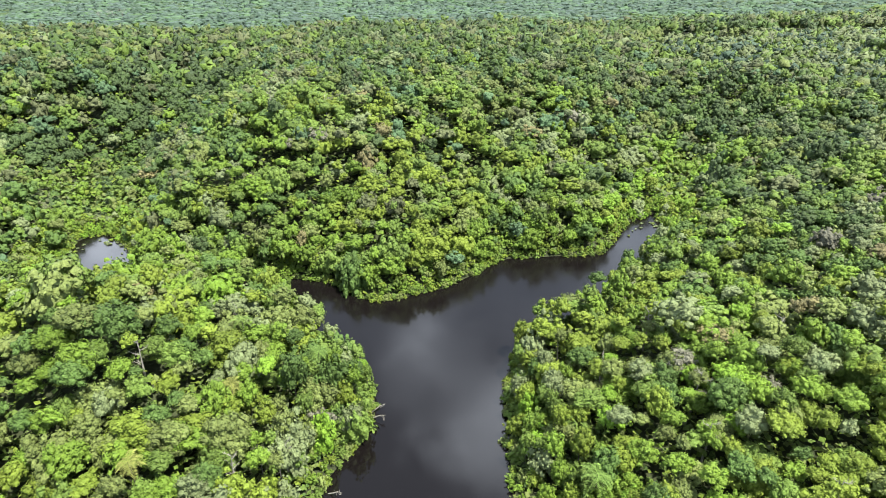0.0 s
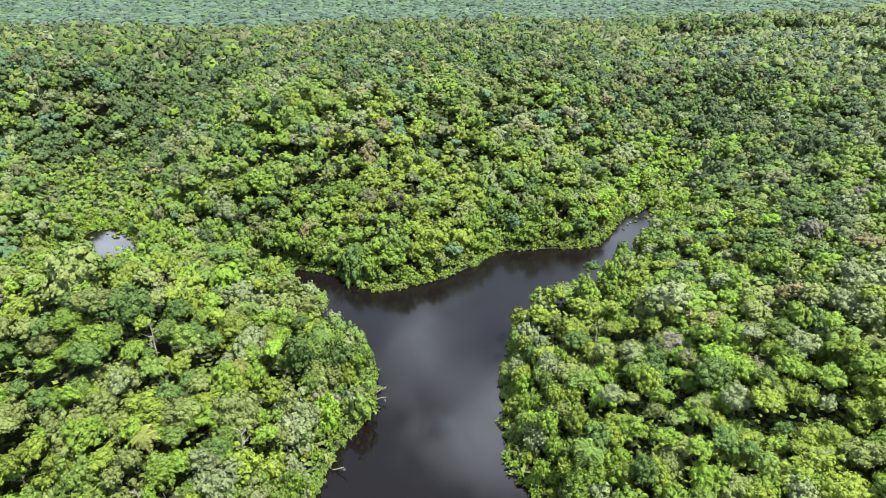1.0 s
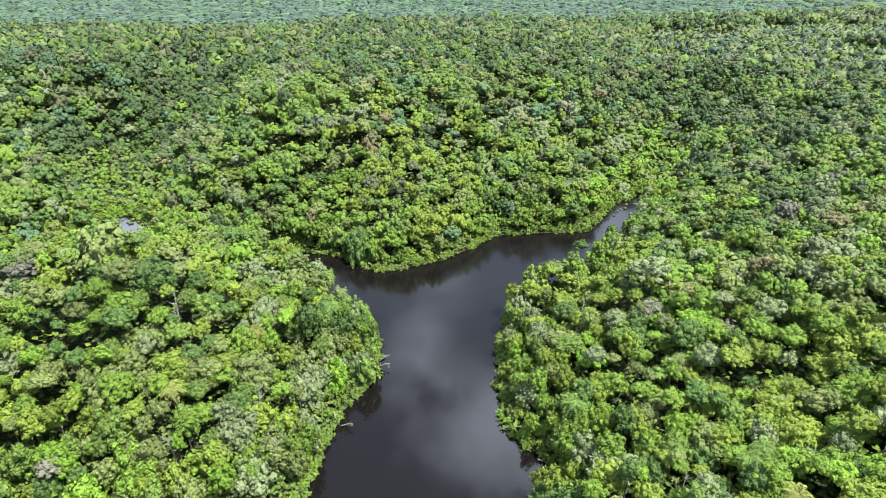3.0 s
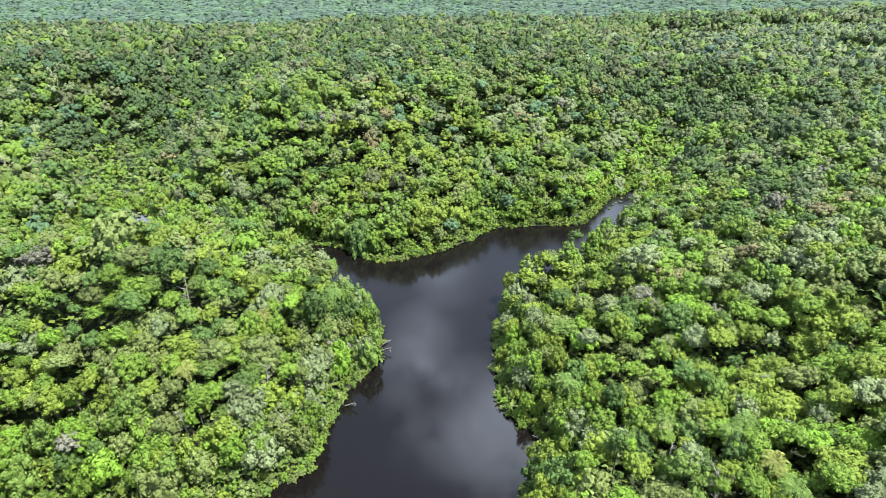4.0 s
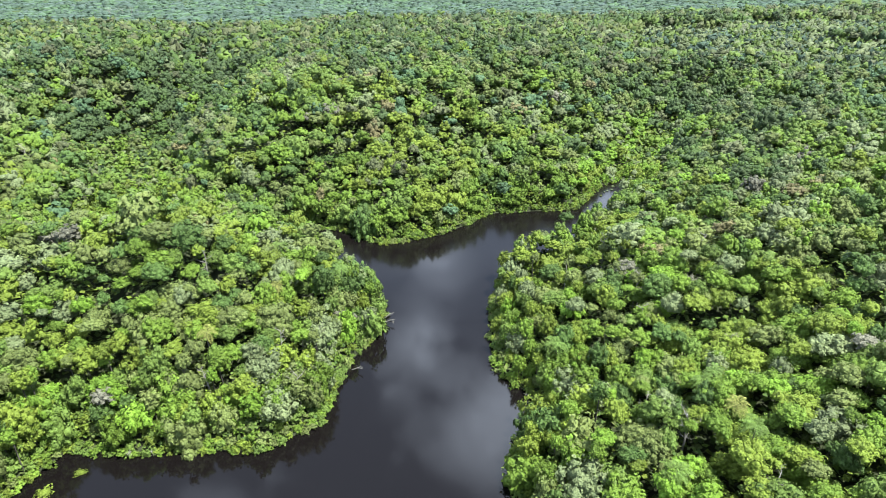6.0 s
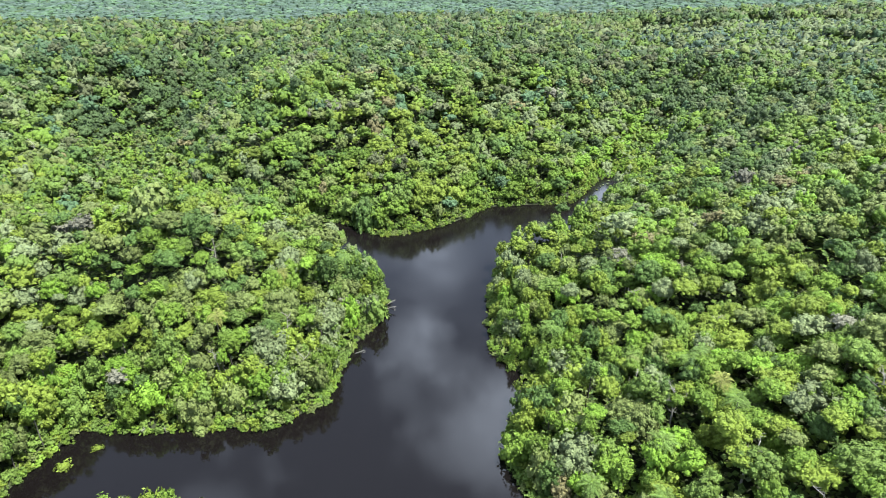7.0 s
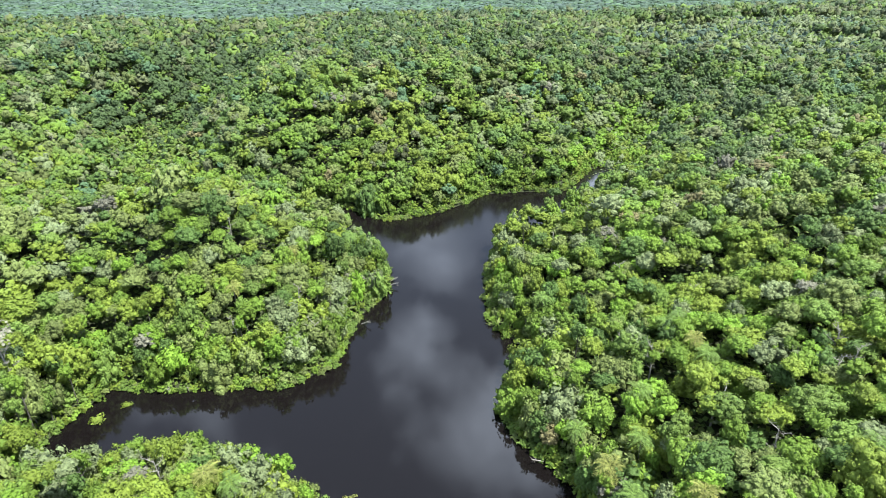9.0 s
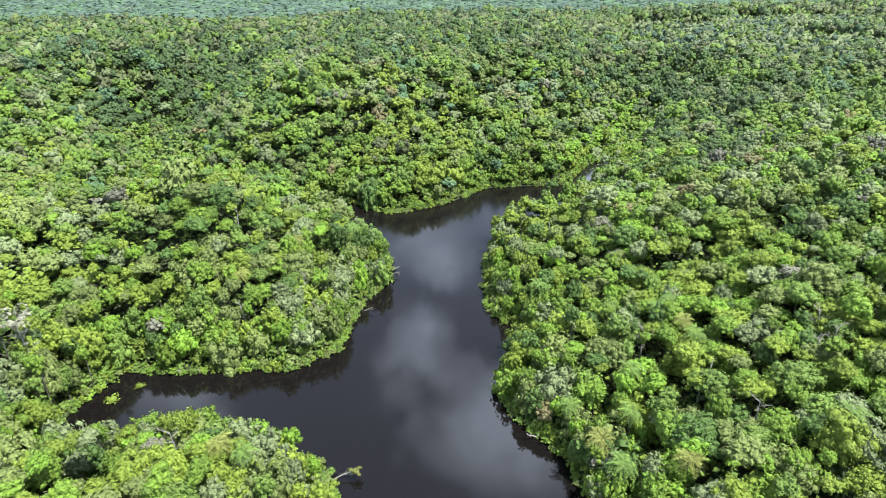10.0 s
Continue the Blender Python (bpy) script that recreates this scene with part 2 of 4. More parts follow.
def shore(x, y):
    """Metres from the waterline, minus on the water."""
    d = to_lines(x, y, RIVER, True)
    return np.where(inside(x, y, RIVER), -d, d) + 1.1 * ground_noise(x, y, 9.0, 5, 2) + 1.2 * ground_noise(x, y, 21.0, 6, 2)


# low flooded scrub where the arms run out: middle and reach
SWAMPS = [(-139, 186, 27), (-124, 193, 19), (-154, 200, 17), (90, 254, 10), (81, 243, 8), (101, 268, 10), (112, 284, 12), (-150, 250, 18), (101, 236, 10), (110, 250, 12), (-171, 263, 20), (-187, 286, 22), (112, 272, 16), (122, 296, 18), (137, 322, 16), (-160, 258, 22), (-140, 246, 16), (-176, 310, 18)]


def swampy(x, y):
    return np.maximum.reduce([np.exp(-((x - a) ** 2 + (y - b) ** 2) / (s * s)) for a, b, s in SWAMPS])


def ridge(x):
    """How far off the hills end."""
    return 580 + 45 * ground_noise(x, x * 0, 260.0, 61, 2) + 0.2 * np.maximum(x, 0)


# shoulders and hollows of the hills: middle, reach, and how far they stand above or below the even slope
HILLS = [(-93, 125, 25, 13), (-75, 290, 48, 8), (-222, 378, 40, 17), (190, 408, 34, 13), (128, 150, 40, 4), (8, 264, 34, -10), (-35, 240, 22, -3),
         (42, 425, 70, 3), (205, 345, 30, -6), (-140, 400, 34, 6), (60, 288, 32, -6), (-265, 440, 60, 8), (-205, 510, 60, 12), (240, 290, 50, -6),
         (285, 400, 50, -10), (-205, 325, 26, -8), (72, 72, 24, -3), (-108, 222, 24, 5), (-58, 304, 12, -5),
         (-190, 372, 18, -7), (-168, 424, 18, -10)]


def land(x, y):
    """Distance from the water, and the height of the ground over it."""
    d = shore(x, y)
    wet = np.minimum.reduce([to_lines(x, y, v, False) for v in VALLEYS])
    low = np.minimum(np.maximum(d, 0), np.maximum(wet - 6, 0) + 3 + 0.3 * np.maximum(d - 30, 0))
    behind = np.clip((y - ridge(x)) / (130 + 0.3 * np.clip(x, 0, 300)), 0, 1)
    far = np.clip((y - 500) / 300, 0, 1)
    north = np.clip((y - 165) / 40, 0, 1) * np.clip((x + 150) / 50, 0, 1) * np.clip((140 - x) / 40, 0, 1)
    z = 39.5 * (1 - np.exp(-(low / (96 - 26 * north)) ** 1.2))
    near = np.clip(low / 25, 0, 1)
    for a, b, s, up in HILLS:
        z += up * near * np.exp(-((x - a) ** 2 + (y - b) ** 2) / (s * s))
    z += near * (1.6 * ground_noise(x, y, 75.0, 11) + far * 10 * ground_noise(x, y, 420.0, 21))
    z *= 1 - 0.72 * behind * behind * (3 - 2 * behind)
    z *= 1 - 0.8 * swampy(x, y)
    z *= 1 - 0.3 * np.clip((50 - y) / 12, 0, 1) * np.clip((-12 - x) / 8, 0, 1)
    z = np.where(d > 0, np.minimum(np.maximum(z, 0) + 0.4, 0.05 + d * 0.35 + np.maximum(d - 3, 0) * 0.6), np.maximum(d * 0.35, -3.0))
    return d, z


def sheet(name, xs, ys, height, mat, label, category):
    gx, gy = np.meshgrid(xs, ys)
    gz = height(gx, gy)
    v = np.stack([gx, gy, gz], -1).reshape(-1, 3)
    n, m = len(xs), len(ys)
    i = (np.arange(m - 1)[:, None] * n + np.arange(n - 1)[None]).ravel()
    quads = np.stack([i, i + 1, i + n + 1, i + n], -1)
    me = polygons(name, v, quads)
    me.materials.append(mat)
    me.polygons.foreach_set("use_smooth", np.ones(len(quads), bool))
    return tagged(new(name, me), label, category, kind="structure")


def polygons(name, verts, faces):
    """A mesh from arrays of corners and of faces with the same count of corners each."""
    me = bpy.data.meshes.new(name)
    k = faces.shape[1]
    me.vertices.add(len(verts))
    me.vertices.foreach_set("co", np.ascontiguousarray(verts, np.float32).ravel())
    me.loops.add(faces.size)
    me.loops.foreach_set("vertex_index", np.ascontiguousarray(faces, np.int32).ravel())
    me.polygons.add(len(faces))
    me.polygons.foreach_set("loop_start", np.arange(0, faces.size, k, dtype=np.int32))
    me.update(calc_edges=True)
    return me


def steps_out(near, far, fine, growth):
    out = list(np.arange(0, near, fine))
    while out[-1] < far:
        fine *= growth
        out.append(out[-1] + fine)
    return out


right = steps_out(190, 4500, 3.0, 1.14)
xs = np.array([-v for v in right[:0:-1]] + right)
ys = np.array([-v for v in steps_out(60, 4500, 3.0, 1.15)[:0:-1]] + steps_out(310, 4800, 3.0, 1.1))
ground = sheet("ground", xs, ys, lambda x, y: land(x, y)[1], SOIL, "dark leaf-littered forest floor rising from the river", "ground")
river = sheet("water", np.linspace(-300, 300, 41), np.linspace(-420, 330, 51), lambda x, y: x * 0.0, WATER,
              "still black river water mirroring clouds", "river")

# ---- trees ----
rng = np.random.default_rng(7)


def unit(v):
    return v / np.maximum(np.linalg.norm(v, axis=-1, keepdims=True), 1e-9)


def crown_shape(lobes, leaf, cover, flat=0.8, cells=8, spread=0.72, low=-0.1, ragged=0.3, whole=0.1, skin=0.75, tuft=0, bulk=0.235, uneven=1.0):
    """A crown of radius 1 round the origin, as corners and quads: a heap of rounded boughs under one leafy skin
    of cells x cells quads, each bough a leafy dome of tuft x tuft quads, with loose leaf sprays standing out.
    bulk: the size of the boughs; uneven: how far some stand out."""
    k = np.arange(lobes)
    up = 1 - (k + 0.5) / lobes * (1 - low)
    turn = k * 2.39996 + rng.uniform(0, 6.28)
    side = np.sqrt(1 - up * up)
    c = np.stack([side * np.cos(turn), side * np.sin(turn), up * flat], -1) * spread
    c *= rng.uniform(1 - 0.4 * uneven, 1 + 0.28 * uneven, (lobes, 1))
    c += rng.normal(0, 0.07, c.shape)
    r = bulk * rng.uniform(0.7, 1.35, lobes) * (1 + 2.4 / max(lobes, 3))
    # the skin
    u, v = np.meshgrid(np.linspace(-1, 1, cells + 1), np.linspace(-1, 1, cells + 1))
    u, v = (a.ravel() + rng.uniform(-0.35, 0.35, a.size) / cells for a in (u, v))
    u, v = np.clip(u, -1, 1), np.clip(v, -1, 1)
    px, py = u * np.sqrt(1 - v * v / 2), v * np.sqrt(1 - u * u / 2)
    lean = np.hypot(px, py) * (1.75 - low * 0.9)
    spin = np.arctan2(py, px)
    way = np.stack([np.sin(lean) * np.cos(spin), np.sin(lean) * np.sin(spin), np.cos(lean)], -1)
    along = way @ c.T
    room = r[None] ** 2 - (c * c).sum(1)[None] + along ** 2
    out = np.where(room > 0, along + np.sqrt(np.maximum(room, 0)), 0).max(1)
    corners = way * np.maximum(out * skin, 0.5)[:, None]
    i = (np.arange(cells)[:, None] * (cells + 1) + np.arange(cells)[None]).ravel()
    quads = np.stack([i, i + 1, i + cells + 2, i + cells + 1], -1)
    loose = [np.zeros(len(quads))]
    if tuft:
        loose.append(np.zeros(lobes * tuft * tuft))
        g = np.linspace(-1, 1, tuft + 1)
        u, v = (a.ravel() for a in np.meshgrid(g, g))
        px, py = u * np.sqrt(1 - v * v / 2), v * np.sqrt(1 - u * u / 2)
        lean, spin = np.hypot(px, py) * 1.95, np.arctan2(py, px)
        dome = np.stack([np.sin(lean) * np.cos(spin), np.sin(lean) * np.sin(spin), np.cos(lean)], -1)
        i = (np.arange(tuft)[:, None] * (tuft + 1) + np.arange(tuft)[None]).ravel()
        cell = np.stack([i, i + 1, i + tuft + 2, i + tuft + 1], -1)
        for b in range(lobes):
            axis = unit(c[b] + rng.normal(0, 0.12, 3) + (0, 0, 0.2))
            a = unit(np.cross(axis, unit(rng.normal(0, 1, 3))))
            w = np.cross(axis, a)
            out = dome @ np.stack([a, w, axis])
            bough = c[b] + out * (r[b] * rng.uniform(0.7, 1.0, (len(dome), 1))) * (1, 1, 0.85)
            quads = np.concatenate([quads, cell + len(corners)])
            corners = np.concatenate([corners, bough])
    # the sprays
    got, have = [], 0
    want = (1.6 - low) * math.pi * cover / (leaf * leaf * 0.72)
    weight = r * r / (r * r).sum()
    while have < want:
        i = rng.choice(lobes, int(want * 1.5) + 8, p=weight)
        n = unit(rng.normal(0, 1, (len(i), 3)))
        p = c[i] + n * (r[i] * rng.uniform(0.82, 1.2, len(i)))[:, None]
        gap = (np.linalg.norm(p[:, None] - c[None], axis=2) / r[None])
        gap[np.arange(len(i)), i] = 9
        keep = (gap.min(1) > 0.9) & (n[:, 2] > -0.45) & (p[:, 2] > -0.7 * flat)
        got.append(np.concatenate([p[keep], n[keep]], 1))
        have += keep.sum()
    g = np.concatenate(got)[: int(want)]
    p = g[:, :3]
    n = unit(g[:, 3:] * (1 - whole) + unit(p + (0, 0, 0.15)) * whole + (0, 0, 0.25) + rng.normal(0, ragged, (len(g), 3)))
    a = unit(np.cross(n, unit(rng.normal(0, 1, n.shape))))
    w = np.cross(n, a)
    s = leaf * rng.uniform(0.6, 1.25, (len(g), 1))
    leaves = np.stack([p - a * s * 0.62, p - w * s * 0.45 + a * s * 0.05, p + a * s * 0.62, p + w * s * 0.45 - n * s * 0.15], 1)
    loose.append(np.ones(len(g)))
    return np.concatenate([corners, leaves.reshape(-1, 3)]), np.concatenate([quads, len(corners) + np.arange(len(g) * 4).reshape(-1, 4)]), np.concatenate(loose)


def mark_sprays(me, flags):
    me.attributes.new("spray", "FLOAT", "FACE").data.foreach_set("value", flags.astype(np.float32))


def crown_mesh(name, shape, mat):
    me = polygons(name, shape[0], shape[1])
    mark_sprays(me, shape[2])
    me.polygons.foreach_set("use_smooth", np.ones(len(shape[1]), bool))
    me.materials.append(mat)
    return me


def tube(points, radii, sides=6):
    """Corners and quads of a tapered limb along points."""
    v, f = [], []
    points = [Vector(p) for p in points]
    for i, p in enumerate(points):
        d = (points[min(i + 1, len(points) - 1)] - points[max(i - 1, 0)]).normalized()
        a = d.orthogonal().normalized()
        b = d.cross(a)
        for s in range(sides):
            w = 6.28318 * s / sides
            v.append(p + (a * math.cos(w) + b * math.sin(w)) * radii[i])
    for i in range(len(points) - 1):
        for s in range(sides):
            t = (s + 1) % sides
            f.append((i * sides + s, i * sides + t, (i + 1) * sides + t, (i + 1) * sides + s))
    return v, f


def limbs(seed, height, reach, boughs=6, thick=0.035, twigs=0, lean=0.0, start=0.5):
    """A trunk with boughs, and twigs on the boughs, as corners and quads."""
    r = random.Random(seed)
    v, f = [], []

    def add(points, radii, sides):
        a, b = tube(points, radii, sides)
        f.extend([tuple(i + len(v) for i in q) for q in b])
        v.extend(a)

    bend = [r.uniform(-0.05, 0.05) * height for _ in range(2)]
    t = thick * height
    axis = [(0, 0, -1.0), (bend[0] * 0.5, bend[1] * 0.5, height * 0.3), (bend[0] + lean * 0.4, bend[1], height * 0.62), (bend[0] * 1.2 + lean, bend[1] * 1.2, height)]
    add(axis, [t * 1.35, t, t * 0.72, t * 0.2], 7)
    for i in range(boughs):
        k = start + (1 - start) * (i + 0.5) / boughs * 0.9
        base = Vector(axis[2]).lerp(Vector(axis[3]), max(0, (k - 0.62) / 0.38)) if k > 0.62 else Vector(axis[1]).lerp(Vector(axis[2]), (k - 0.3) / 0.32)
        w = i * 2.4 + r.uniform(-0.4, 0.4)
        l = reach * r.uniform(0.7, 1.0) * (1.15 - 0.5 * (k - start))
        tip = base + Vector((math.cos(w) * l, math.sin(w) * l, l * r.uniform(0.35, 0.9)))
        mid = base.lerp(tip, 0.5) + Vector((0, 0, -0.08 * l))
        add([base, mid, tip], [t * 0.42, t * 0.28, t * 0.08], 5)
        for _ in range(twigs):
            s = mid.lerp(tip, r.uniform(0.0, 0.8))
            e = s + Vector((r.uniform(-1, 1), r.uniform(-1, 1), r.uniform(0.1, 1.0))) * l * 0.45
            add([s, e], [t * 0.14, t * 0.03], 3)
    return v, f


def mesh_of(name, v, f, mat):
    me = bpy.data.meshes.new(name)
    me.from_pydata([tuple(p) for p in v], [], f)
    me.materials.append(mat)
    return me


def part(name, mesh, parent, m=None, label=""):
    ob = new(name, mesh)
    ob.parent = parent
    if m is not None:
        ob.matrix_basis = m
    return tagged(ob, label)


def spread_trees(step, keep):
    """Trees on a loosely filled grid: x, y, crown radius, distance from the water, ground height."""
    far = 1750
    xs, ys = np.meshgrid(np.arange(-far, far, step), np.arange(-190, far, step * 0.9))
    xs = xs + (np.arange(xs.shape[0]) % 2)[:, None] * step * 0.5
    x, y = xs.ravel(), ys.ravel()
    ok = keep(x, y)
    x, y = x[ok], y[ok]
    x, y = x + rng.uniform(-0.42, 0.42, len(x)) * step, y + rng.uniform(-0.42, 0.42, len(x)) * step
    d, z = land(x, y)
    r = step * np.clip(0.62 * np.exp(rng.normal(0.0, 0.38, len(x))), 0.34, 1.25)
    ok = (d > np.minimum(r * 0.4, 1.5))
    return x[ok], y[ok], r[ok], d[ok], z[ok]


def view_side(x, y):
    """The wedge of country that the flight looks over, with a margin."""
    return (np.abs(x) < np.maximum(16 + (y + 83) * 0.77, 52 + (y + 78) * 0.67)) & (y > -14)


def away(x, y):
    return np.sqrt(x * x + (y + 25) ** 2 + 95.0 ** 2)


# where the bank trees stand taller: middle, reach and by how much
STANDS = [(30, 161, 16, 0.55), (48, 171, 12, 0.2), (-44, 166, 20, 0.55), (-70, 186, 22, 0.4), (-20, 130, 14, 0.15), (20, 148, 10, 0.2), (-92, 192, 20, 0.4), (-109, 48, 13, 0.5), (-103, 60, 9, 0.3)]


def stand(x, y):
    return 1 + sum(up * np.exp(-((x - a) ** 2 + (y - b) ** 2) / (s * s)) for a, b, s, up in STANDS)


def tall(d, n, x, y):
    """Tree heights: lower at the water's edge and on flooded ground."""
    spit = -0.2 * ((x < -12) & (y < 45))
    return (1 - 0.76 * swampy(x, y) - spit) * stand(x, y) * (8.4 + 5.1 * (1 - np.exp(-np.maximum(d, 0) / 10))) * np.exp(rng.normal(0, 0.145, n))


# old clearings under low regrowth: middle, half length, half depth
CLEARINGS = [(318, 445, 60, 42), (282, 500, 70, 60), (235, 545, 60, 50), (360, 560, 90, 60), (560, 900, 120, 60), (420, 800, 110, 90), (640, 1080, 180, 150),
             (130, 740, 120, 90), (-313, 700, 90, 90), (-633, 1000, 150, 120), (-83, 1160, 180, 120)]


def open_land(x, y):
    out = np.zeros(len(x), bool)
    for a, b, w, h in CLEARINGS:
        out |= ((x - a) / w) ** 2 + ((y - b) / h) ** 2 < 1 + 0.6 * ground_noise(x, y, 40.0, 71, 2)
    return out


def pick_kind(x, y, n):
    """Kinds of trees grow in loose groups."""
    g = 0.5 + 0.32 * ground_noise(x, y, 38.0, 31, 3)
    pick = np.where(rng.random(n) < 0.55, np.clip(g, 0, 0.87), rng.uniform(0, 0.925, n))
    return np.array([KIND[k[0]] for k in KINDS])[np.minimum(np.searchsorted(STEPS, pick, side="right"), len(KINDS) - 1)]


def some(n, *names):
    """n trees of the kinds named, by chance."""
    return rng.choice([KIND[k] for k in names], n)


# stands of dark leaves that paint shade into ravine and hill shoulders: middle and reach
PAINTED_SHADE = [(-196, 470, 30), (-188, 380, 26), (-196, 344, 26), (-178, 260, 15), (-168, 300, 15), (-215, 300, 16), (-150, 397, 24), (-160, 335, 18), (-168, 430, 26), (162, 372, 34), (170, 338, 28),
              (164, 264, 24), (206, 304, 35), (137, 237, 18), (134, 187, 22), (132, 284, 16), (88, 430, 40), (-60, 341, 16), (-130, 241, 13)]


def painted_shade(x, y):
    return np.maximum.reduce([np.exp(-(((x - a) ** 2 + (y - b) ** 2) / (s * s)) ** 2) for a, b, s in PAINTED_SHADE])


def leafy(name, x, y, z, r, long, shapes, kinds, tones, label):
    """Many crowns joined into one mesh, each a turned and stretched copy of one of the shapes. shapes: lists of
    crown shapes, for small, middling and large crowns."""
    verts, faces, kind, tone, sprays, count = [], [], [], [], [], 0
    order = np.argsort(np.argsort(r)) * len(shapes) // len(r)
    which = rng.integers(0, len(shapes[0]), len(x))
    for size in range(len(shapes)):
        for w, (corners, quads, loose) in enumerate(shapes[size]):
            s = np.nonzero((which == w) & (order == size))[0]
            if not len(s):
                continue
            turn = rng.uniform(0, 6.283, len(s))
            c, n = np.cos(turn)[:, None], np.sin(turn)[:, None]
            wide = rng.uniform(0.78, 1.28, len(s))[:, None]
            big = r[s][:, None]
            q = corners[None]
            px = (q[..., 0] * c - q[..., 1] * n) * big * wide + x[s][:, None]
            py = (q[..., 0] * n + q[..., 1] * c) * big / wide + y[s][:, None]
            pz = q[..., 2] * big * long[s][:, None] + z[s][:, None]
            verts.append(np.stack([px, py, pz], -1).reshape(-1, 3))
            faces.append((quads[None] + (count + np.arange(len(s)) * len(corners))[:, None, None]).reshape(-1, 4))
            count += len(s) * len(corners)
            kind.append(np.repeat(kinds[s], len(quads)))
            tone.append(np.repeat(tones[s], len(quads)))
            sprays.append(np.tile(loose, len(s)))
    f = np.concatenate(faces)
    me = polygons(name, np.concatenate(verts), f)
    me.polygons.foreach_set("use_smooth", np.ones(len(f), bool))
    for key, values in (("kind_of_tree", kind), ("tree_tone", tone), ("spray", sprays)):
        me.attributes.new(key, "FLOAT", "FACE").data.foreach_set("value", np.concatenate(values).astype(np.float32))
    me.materials.append(FOREST)
    return tagged(new(name, me), label, "forest", kind="stuff")


# bands of the forest by distance: name, from, to, spacing, leaf spray size, boughs, cover by sprays, cells and size of the skin, looseness, roundness, cells of each bough, size and unevenness of the boughs
BANDS = [
    ("riverside_forest", 0, 190, 5.1, 0.44, 26, 0.9, 5, 0.75, 0.28, 0.15, 3, 0.228, 0.72),
    ("forest", 190, 290, 6.2, 0.72, 22, 0.5, 4, 0.8, 0.28, 0.2, 3, 0.22, 0.85),
    ("hill_forest", 290, 500, 7.4, 0.85, 13, 0.22, 4, 0.84, 0.25, 0.3, 3, 0.235, 0.9),
    ("upland_forest", 500, 900, 9.0, 2.2, 6, 0.22, 3, 0.85, 0.25, 0.4, 2, 0.265, 0.85),
    ("distant_forest", 900, 1680, 12.0, 3.6, 4, 0.08, 3, 0.9, 0.2, 0.6, 1, 0.33, 0.4),
]


def understory(name, near, far, leaf):
    """Saplings and palms' leaves in the shade under the crowns."""
    step = leaf * 0.8
    gx, gy = np.meshgrid(np.arange(-460, 460, step), np.arange(-30, 480, step))
    x, y = (g.ravel() + rng.uniform(-0.5, 0.5, g.size) * step for g in (gx, gy))
    ok = view_side(x, y) & (away(x, y) >= near) & (away(x, y) < far)
    x, y = x[ok], y[ok]
    d, z = land(x, y)
    ok = d > 1.0
    x, y, d, z = x[ok], y[ok], d[ok], z[ok]
    z = z + rng.uniform(1.0, 8.0, len(x)) * (1 - np.exp(-d / 9))
    n = unit(rng.normal(0, 0.45, (len(x), 3)) + (0, 0, 1))
    a = unit(np.cross(n, unit(rng.normal(0, 1, n.shape))))
    bb = np.cross(n, a)
    p, s = np.stack([x, y, z], -1), leaf * rng.uniform(0.7, 1.3, (len(x), 1))
    v = np.stack([p - a * s * 0.62, p - bb * s * 0.5, p + a * s * 0.62, p + bb * s * 0.5 - n * s * 0.2], 1).reshape(-1, 3)
    me = polygons(name, v, np.arange(len(v), dtype=np.int32).reshape(-1, 4))
    for key, values in (("kind_of_tree", rng.uniform(0, 0.8, len(x))), ("tree_tone", rng.uniform(0.7, 1.0, len(x)))):
        me.attributes.new(key, "FLOAT", "FACE").data.foreach_set("value", values.astype(np.float32))
    me.materials.append(FOREST)
    tagged(new(name, me), "leafy green undergrowth in the shade of the trees", "undergrowth", kind="stuff")


